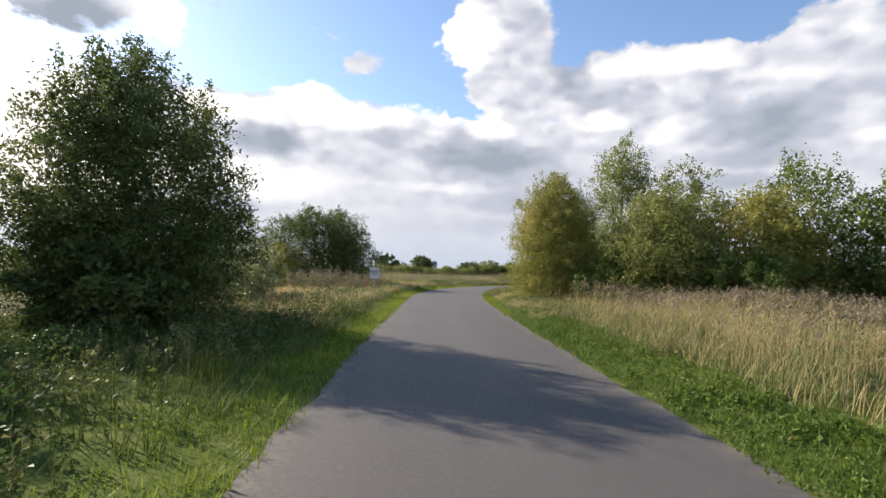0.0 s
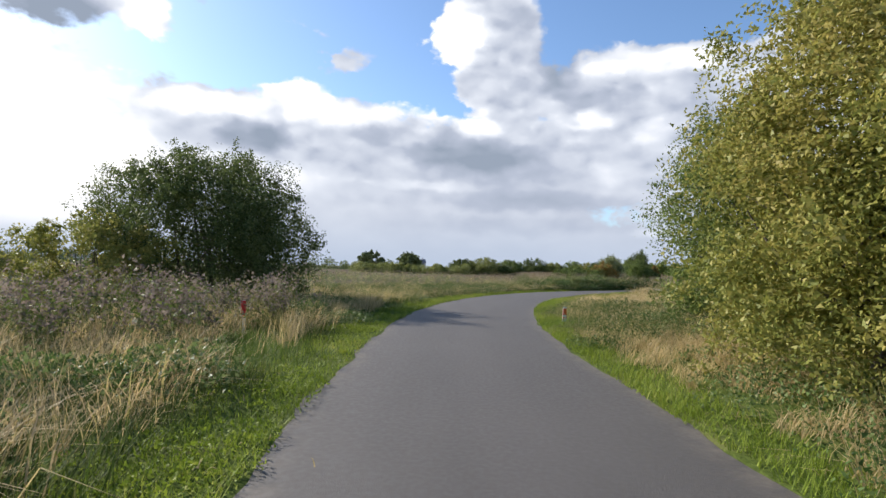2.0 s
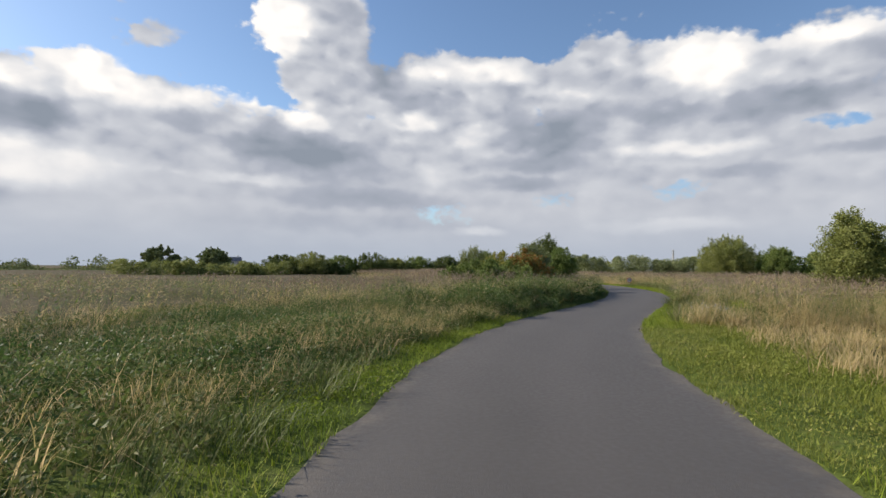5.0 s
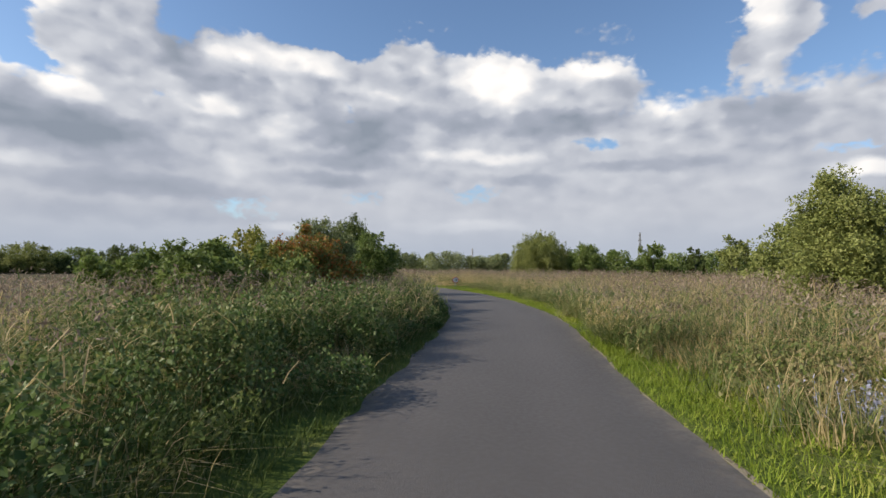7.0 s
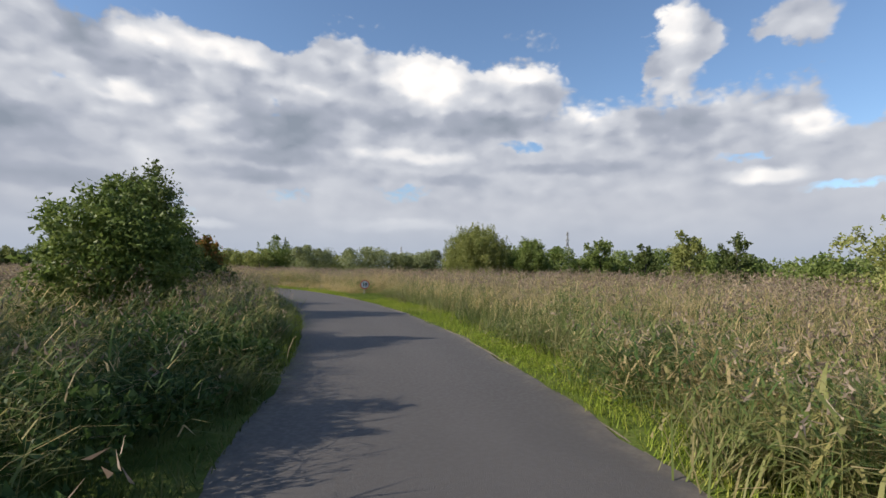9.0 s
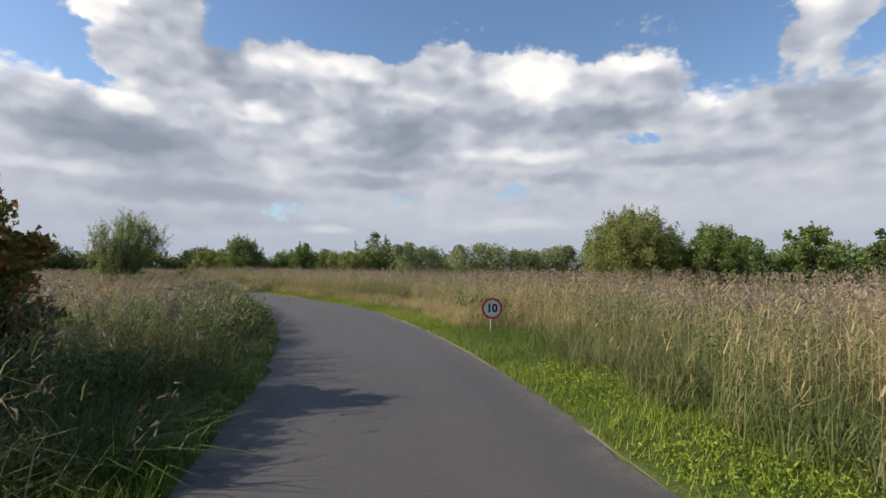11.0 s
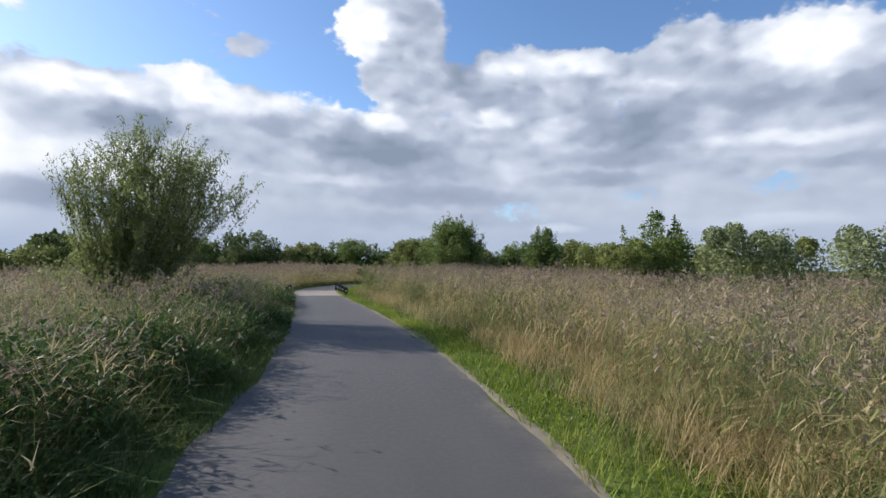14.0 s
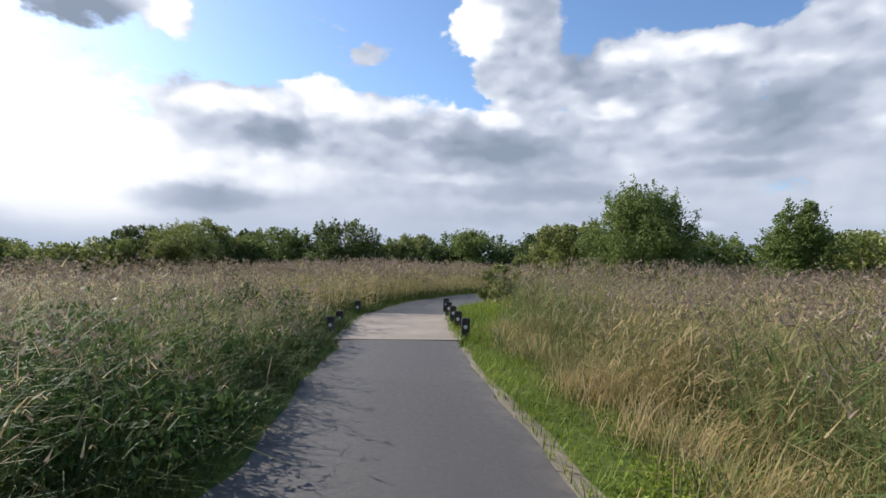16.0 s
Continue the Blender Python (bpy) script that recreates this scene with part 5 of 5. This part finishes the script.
tree("tree", 60.0, 128.0, 6.3, 6.4, "green", "green rowan with an open crown above the reeds", low=0.05, count=12000, size=0.09, lobes=26, stems=2, sparse=0.3)
tree("shrub", 57.0, 127.6, 4.0, 6.0, "olive", "brownish scrub beneath the rowan", "shrub", low=0.0, count=8000, size=0.08, lobes=22, stems=3)
tree("tree", 66.6, 95.6, 6.7, 10.0, "olive", "broad domed green tree beyond the reeds", low=0.0, count=90000, size=0.062, lobes=120, stems=3, deep=9)
tree("shrub", 69.0, 90.0, 5.3, 5.8, "green", "green scrub beside the domed tree", "shrub", low=0.0, count=22000, size=0.075, lobes=50, stems=3)


# hedges and scrub farther off, each a row of overlapping bushes
def scrub(name, ends, high, deep, leaf, label, n=14000, size=0.16, swell=0.3):
    a, b = (np.array(e, float) for e in ends)
    length = np.linalg.norm(b - a)
    lobes = max(10, int(length / (deep * 0.075)))
    f = rng.uniform(0, 1, lobes)
    side = np.array([-(b - a)[1], (b - a)[0]]) / length
    wave = 0.5 + 0.25 * np.sin(f * length * 0.23 + 1) + 0.25 * np.sin(f * length * 0.61 + 2)
    hi = high * (1 - swell * (1 - wave) - swell * 0.9 * rng.uniform(0, 1, lobes) ** 0.7)
    cen = a + (b - a) * f[:, None] + side * rng.uniform(-0.5, 0.5, lobes)[:, None] * deep
    pick = rng.integers(0, lobes, n)
    d = rng.normal(size=(n, 3))
    d /= np.linalg.norm(d, axis=1, keepdims=True)
    w = deep * rng.uniform(0.10, 0.24, lobes)
    r = rng.uniform(0.1, 1.0, n) ** 0.4
    c = np.column_stack([cen[pick] + d[:, :2] * (r * w[pick])[:, None], hi[pick] - w[pick] * (1 - d[:, 2] * r)])
    base = rng.uniform(size=n) < 0.45
    c[base, 2] = rng.uniform(0.0, 1.0, base.sum()) * (hi - w)[pick][base]
    c[base, :2] += rng.normal(size=(base.sum(), 2)) * deep * 0.10
    c[:, 2] = np.maximum(c[:, 2], 0.02)
    v, q = flakes(c, size * rng.uniform(0.7, 1.8, n), 1.4, corners=3)
    me = mesh_of(name, v, q, LEAVES[leaf])
    return tagged(new(name, me), label, "scrub", kind="stuff")


scrub("willow_scrub", ((58, 120), (80, 103)), 4.7, 6, "grey", "grey-green willow scrub behind the reeds", 56000, 0.11, 0.2)
scrub("willow_scrub", ((56, 138), (72, 126)), 4.6, 7, "olive", "olive willow scrub behind the reeds", 50000, 0.115, 0.22)
scrub("far_hedge", ((6, 151), (60, 148)), 3.8, 6, "dark", "low hedge of thorn beneath the trees", 50000, 0.15)
for x, y, h, w, leaf, label in (
        (7.5, 150, 5.6, 7.0, "dark", "rounded dark alder in the hedge"), (13.5, 148.5, 6.4, 8.0, "olive", "broad olive-green thorn tree in the hedge"),
        (20.0, 150, 5.8, 6.5, "green", "rounded green sallow in the hedge"), (26.0, 148, 6.5, 7.6, "dark", "full dark alder in the hedge"),
        (31.5, 150, 5.4, 5.6, "olive", "low olive sallow in the hedge"), (37.0, 148.5, 6.0, 7.4, "green", "broad green thorn tree in the hedge"),
        (43.5, 149, 6.2, 6.6, "dark", "dark round-topped alder in the hedge"), (49.5, 147, 5.6, 6.6, "olive", "olive-brown sallow in the hedge"),
        (56.0, 147, 6.0, 7.0, "green", "rounded green alder in the hedge")):
    tree("tree", x, y, h * 0.76, w * 1.2, leaf, label, low=0.0, count=19000, size=0.085, lobes=80, stems=2, group="trees of the hedge", shape=0.6)
scrub("far_hedge", ((-18, 134), (10, 146)), 3.1, 6, "olive", "olive hedge with a low shoulder", 34000, 0.15)
scrub("far_hedge", ((76, 98), (112, 76)), 5.6, 8, "green", "green hedge inside the field's edge", 34000, 0.18)
scrub("far_hedge", ((100, 80), (64, 30)), 4.6, 8, "green", "green hedge closing the inner field", 26000, 0.2)
scrub("far_wood", ((-150, 210), (30, 235)), 7.5, 14, "far", "far line of hedgerow trees across the field", 36000, 0.38, 0.7)
scrub("far_wood", ((30, 235), (190, 170)), 7.5, 14, "far", "far line of hedgerow trees at the horizon", 30000, 0.38, 0.7)
scrub("far_wood", ((190, 170), (230, -40)), 8, 16, "far", "far line of woodland to one side", 24000, 0.45, 0.4)
scrub("far_wood", ((-150, 210), (-330, 150)), 6, 14, "far", "low far hedge under the bright sky", 16000, 0.45, 0.4)
tree("tree", 83.7, 88.0, 6.2, 5.0, "green", "leafy green tree standing out of the far hedge", low=0.0, count=6000, size=0.13, lobes=26)
tree("tree", 85.5, 82.6, 6.0, 3.6, "dark", "dark pointed tree standing out of the far hedge", low=0.0, count=5000, size=0.13, lobes=24, shape=1.6)
tree("tree", 88.0, 78.0, 7.2, 6.0, "olive", "olive tree with an uneven crown in the far hedge", low=0.0, count=6000, size=0.14, lobes=26)
tree("tree", 90.5, 73.0, 6.4, 5.2, "dark", "dark green tree at the end of the far hedge", low=0.0, count=5000, size=0.14, lobes=24)
tree("tree", -24.0, 214.0, 7.8, 13.0, "far", "distant round-headed oak above the hedgerow", low=0.0, count=9000, size=0.32, lobes=34)
tree("tree", -9.5, 216.0, 7.6, 11.0, "far", "distant oak with a domed crown above the hedgerow", low=0.0, count=9000, size=0.32, lobes=34)


# ------------------------------------------------------------------ signs, posts and poles
def turned(bm, m):
    bmesh.ops.transform(bm, matrix=m, verts=bm.verts[:])
    return bm


def lettering(name, text, size, material, parent, y, z, x=0.0, bold=0.0, label=""):
    """Raised lettering on a face that looks along -y."""
    cu = bpy.data.curves.new(name, "FONT")
    cu.body, cu.size, cu.align_x, cu.align_y, cu.extrude, cu.offset = text, size, "CENTER", "CENTER", 0.001, bold
    probe = new(name, cu)
    me = bpy.data.meshes.new_from_object(probe.evaluated_get(bpy.context.evaluated_depsgraph_get()))
    bpy.data.objects.remove(probe)
    me.transform(pose(x, y, z, 90, 0, 0))
    me.materials.append(material)
    return part(name, me, None, parent, label)


def rounded_plate(w, h, t, r, z, y):
    """An upright plate with rounded corners, facing -y."""
    bm = bmesh.new()
    ring = []
    for cx, cz, a0 in ((w / 2 - r, h / 2 - r, 0), (-w / 2 + r, h / 2 - r, 90), (-w / 2 + r, -h / 2 + r, 180), (w / 2 - r, -h / 2 + r, 270)):
        for i in range(6):
            a = radians(a0 + 18 * i)
            ring.append(bm.verts.new((cx + r * math.cos(a), y, z + cz + r * math.sin(a))))
    face = bm.faces.new(ring)
    ext = bmesh.ops.extrude_face_region(bm, geom=[face])
    bmesh.ops.translate(bm, vec=(0, t, 0), verts=[g for g in ext["geom"] if isinstance(g, bmesh.types.BMVert)])
    bmesh.ops.recalc_face_normals(bm, faces=bm.faces[:])
    return bm


def disc(r, t, z, y, hole=0.0, seg=48):
    """An upright disc or ring facing -y."""
    bm = bmesh.new()
    rings = []
    for yy in (y, y + t):
        for rr in ((r, hole) if hole else (r,)):
            rings.append([bm.verts.new((rr * math.cos(2 * math.pi * i / seg), yy, z + rr * math.sin(2 * math.pi * i / seg))) for i in range(seg)])
    if hole:
        fo, fi, bo, bi = rings
        pairs = ((fo, fi), (bo, bi), (fo, bo), (fi, bi))
    else:
        fo, bo = rings
        bm.faces.new(fo)
        bm.faces.new(bo[::-1])
        pairs = ((fo, bo),)
    for a, b in pairs:
        for i in range(seg):
            j = (i + 1) % seg
            bm.faces.new((a[i], a[j], b[j], b[i]))
    bmesh.ops.recalc_face_normals(bm, faces=bm.faces[:])
    return bm


def passing_sign(x, y, turn):
    top = thing("passing_place_sign", pose(x, y, -0.05, 0, -1.0, turn), "white passing place sign plate on a slim grey steel post", "road sign")
    part("post", rod(0.025, 1.47, -0.2 + 0.2, 12, 0.004), GALVANISED, top, "slim galvanised post")
    plate = part("plate", rounded_plate(0.345, 0.40, 0.012, 0.02, 1.26, -0.042), WHITE_PAINT, top, "white rectangular plate")
    rim = rounded_plate(0.365, 0.42, 0.006, 0.025, 1.26, -0.032)
    part("plate_back", rim, GALVANISED, top)
    for z in (1.15, 1.37):
        part("clamp", turned(box(0.075, 0.06, 0.03, z, 0.004), Matrix.Translation((0, 0, 0))), GALVANISED, top)
    lettering("lettering", "PASSING\nPLACE", 0.076, BLACK_PAINT, plate, -0.0445, 1.275, bold=0.0012, label="black capital letters")
    return top


def speed_sign(x, y, turn):
    top = thing("speed_limit_sign", pose(x, y, -0.02, 0, 1.5, turn), "round red-rimmed ten speed limit sign on a low post", "road sign")
    part("post", rod(0.028, 0.72, -0.1, 12, 0.004), GALVANISED, top)
    part("backing", disc(0.225, 0.008, 0.55, -0.036), GALVANISED, top)
    face = part("face", disc(0.222, 0.006, 0.55, -0.0425), WHITE_PAINT, top, "white sign face")
    part("rim", disc(0.224, 0.010, 0.55, -0.0475, 0.180), RED_PAINT, face, "red border ring")
    lettering("numerals", "10", 0.235, BLACK_PAINT, face, -0.0445, 0.55, bold=0.009, label="bold black numerals")
    part("clamp", box(0.08, 0.06, 0.035, 0.53, 0.004), GALVANISED, top)
    return top


def marker_post(x, y, turn, colour, label, high=0.47):
    top = thing("marker_post", pose(x, y, float(ground_height([(x, y)])[0]) - 0.05, 0, 2.0, turn), label, "marker post")
    post = part("post", box(0.105, 0.035, high, 0, 0.008), WHITE_PAINT, top, "white plastic post")
    part("panel", box(0.092, 0.006, 0.15, high - 0.185, 0.001, -0.0215), colour, post, "bright orange-red panel")
    part("band", box(0.107, 0.040, 0.022, high - 0.215, 0.001), colour, post)
    part("band", box(0.107, 0.040, 0.022, high - 0.305, 0.001), colour, post)
    return top


passing_sign(-2.5, 18.75, -4)
speed_sign(34.68, 79.14, -33)
marker_post(3.33, 31.75, 0, ORANGE_PAINT, "short white marker post with an orange panel in the verge")


def red_marker(x, y):
    top = thing("marker_post", pose(x, y, float(ground_height([(x, y)])[0]) - 0.05, 0, -1.5, -3), "slim pale post with a bright red panel among the weeds", "marker post")
    post = part("post", box(0.06, 0.035, 0.70, 0, 0.006), WHITE_PAINT, top, "slim pale post")
    part("panel", box(0.10, 0.014, 0.32, 0.37, 0.004, -0.026), RED_PAINT, post, "bright red panel")
    return top


red_marker(-4.1, 27.9)


def bollard(x, y, turn, high):
    top = thing("bollard", pose(x, y, float(ground_height([(x, y)])[0]) - 0.08, 0, 0, turn),
                "stubby black timber bollard with a round white reflector by the culvert", "bollard", "bollards at the culvert")
    post = part("post", box(0.15, 0.15, high, 0, 0.018), DARK_WOOD, top)
    part("reflector", disc(0.036, 0.008, high - 0.16, -0.082, 0.0, 20), WHITE_PAINT, post, "small round white reflector")
    return top


first = bollard(35.36, 115.0, 2, 0.50)
for x, y, turn in ((35.24, 116.25, -4), (35.12, 117.45, 5), (35.02, 118.6, 0), (34.95, 119.8, -3), (32.62, 119.1, 3), (32.72, 116.5, -5), (32.78, 115.4, 4)):
    copy_thing(first, pose(x, y, float(ground_height([(x, y)])[0]) - (0.08 if x > 34 else 0.15), 0, 2 * math.sin(x * 9), turn))


def telegraph_pole(x, y, high, turn):
    top = thing("telegraph_pole", pose(x, y, -0.1, 0, 0, turn), "far wooden telegraph pole with crossarms", "pole", "telegraph poles across the field")
    part("pole", rod(0.16, high, 0, 10, 0, 0.10), POLE_WOOD, top)
    for z, w in ((high - 0.5, 2.2), (high - 1.3, 2.2)):
        part("crossarm", box(w, 0.12, 0.14, z, 0.01, -0.16), POLE_WOOD, top)
        for q in (-0.9, -0.4, 0.4, 0.9):
            part("insulator", turned(rod(0.05, 0.18, z + 0.14, 8, 0.01), Matrix.Translation((q * w / 2.2, -0.16, 0))), WHITE_PAINT, top)
    return top


a = telegraph_pole(-129.7, 165, 11.0, 38)
copy_thing(a, pose(-119.9, 172.7, -0.1, 0, 0, 38))


def pylon(x, y, high, turn):
    """A lattice mast: four tapering legs, crossed braces and three pairs of arms."""
    top = thing("pylon", pose(x, y, -0.2, 0, 0, turn), "distant grey steel lattice electricity pylon", "pylon", "pylons on the horizon")
    w0, w1 = high * 0.085, high * 0.012
    def at(sx, sy, f):
        w = w0 + (w1 - w0) * min(1, f * 1.25) ** 0.8
        return (sx * w, sy * w, high * f)
    for sx in (-1, 1):
        for sy in (-1, 1):
            v, f = tubes([[(at(sx, sy, i / 8), 0.16) for i in range(9)]], 4)
            part("leg", mesh_of("leg", v, f, GALVANISED), None, top)
    lines = []
    for i in range(8):
        for s in (-1, 1):
            for a_, b_ in (((s, -1), (s, 1)), ((-1, s), (1, s))):
                lines.append([(at(*a_, i / 8), 0.09), (at(*b_, (i + 1) / 8), 0.09)])
                lines.append([(at(*b_, i / 8), 0.09), (at(*a_, (i + 1) / 8), 0.09)])
    v, f = tubes(lines, 4)
    part("bracing", mesh_of("bracing", v, f, GALVANISED), None, top)
    for fr, reach in ((0.66, 0.17), (0.79, 0.20), (0.92, 0.14)):
        lines = []
        for s in (-1, 1):
            end = (s * reach * high, 0, high * fr)
            for sy in (-1, 1):
                lines.append([(at(s, sy, fr), 0.11), (end, 0.08)])
                lines.append([(at(s, sy, fr + 0.05), 0.11), (end, 0.08)])
        v, f = tubes(lines, 4)
        part("arm", mesh_of("arm", v, f, GALVANISED), None, top)
    return top


a = pylon(311, 205, 25.0, 40)
copy_thing(a, pose(430, 470, -0.2, 0, 0, 70))


def far_house(x, y):
    top = thing("house", pose(x, y, 0, 0, 0, 12), "distant pale house with a slate roof among trees", "house")
    part("wall", box(11, 7, 5.0, 0, 0.05), WALL_PALE, top)
    bm = bmesh.new()
    p = [bm.verts.new(c) for c in ((-5.9, -4, 4.9), (5.9, -4, 4.9), (5.9, 4, 4.9), (-5.9, 4, 4.9), (-5.9, 0, 7.8), (5.9, 0, 7.8))]
    for q in ((0, 1, 5, 4), (2, 3, 4, 5), (1, 2, 5), (3, 0, 4), (3, 2, 1, 0)):
        bm.faces.new([p[i] for i in q])
    part("roof", bm, SLATE, top)
    part("chimney", box(0.8, 0.8, 1.6, 7.2, 0.03, 0, 3.6), WALL_PALE, top)
    for q in (-3.4, 0, 3.4):
        part("window", box(1.1, 0.1, 1.2, 3.2, 0.02, -3.52, q), SLATE, top)


far_house(-11, 400)


def warehouse(x, y, turn):
    top = thing("warehouse", pose(x, y, 0, 0, 0, turn), "long low pale warehouse far across the field", "warehouse")
    part("wall", box(20, 9, 4.4, 0, 0.05), WALL_PALE, top)
    bm = bmesh.new()
    p = [bm.verts.new(c) for c in ((-10.3, -4.8, 4.3), (10.3, -4.8, 4.3), (10.3, 4.8, 4.3), (-10.3, 4.8, 4.3), (-10.3, 0, 5.6), (10.3, 0, 5.6))]
    for q in ((0, 1, 5, 4), (2, 3, 4, 5), (1, 2, 5), (3, 0, 4), (3, 2, 1, 0)):
        bm.faces.new([p[i] for i in q])
    part("roof", bm, SLATE, top)


warehouse(-222, 340, 30)
weeds("michaelmas_daisies", np.column_stack([rng.normal(15.3, 0.25, 90), rng.normal(53.0, 0.25, 90), np.zeros(90)]), 0.40, "pale blue michaelmas daisies in the grass", 7, 0.016, 0.0, FLOWER)
a, d = rng.uniform(0, 6.283, 900), np.abs(rng.normal(size=900)) * 0.2
grass("rush_tussock", np.column_stack([16.15 + np.cos(a) * d, 52.8 + np.sin(a) * d, np.zeros(900)]), 0.48, GRASS, "small bright green rush tussock in the grass", 0.012, (0.2, 1.0), 2, "rush")
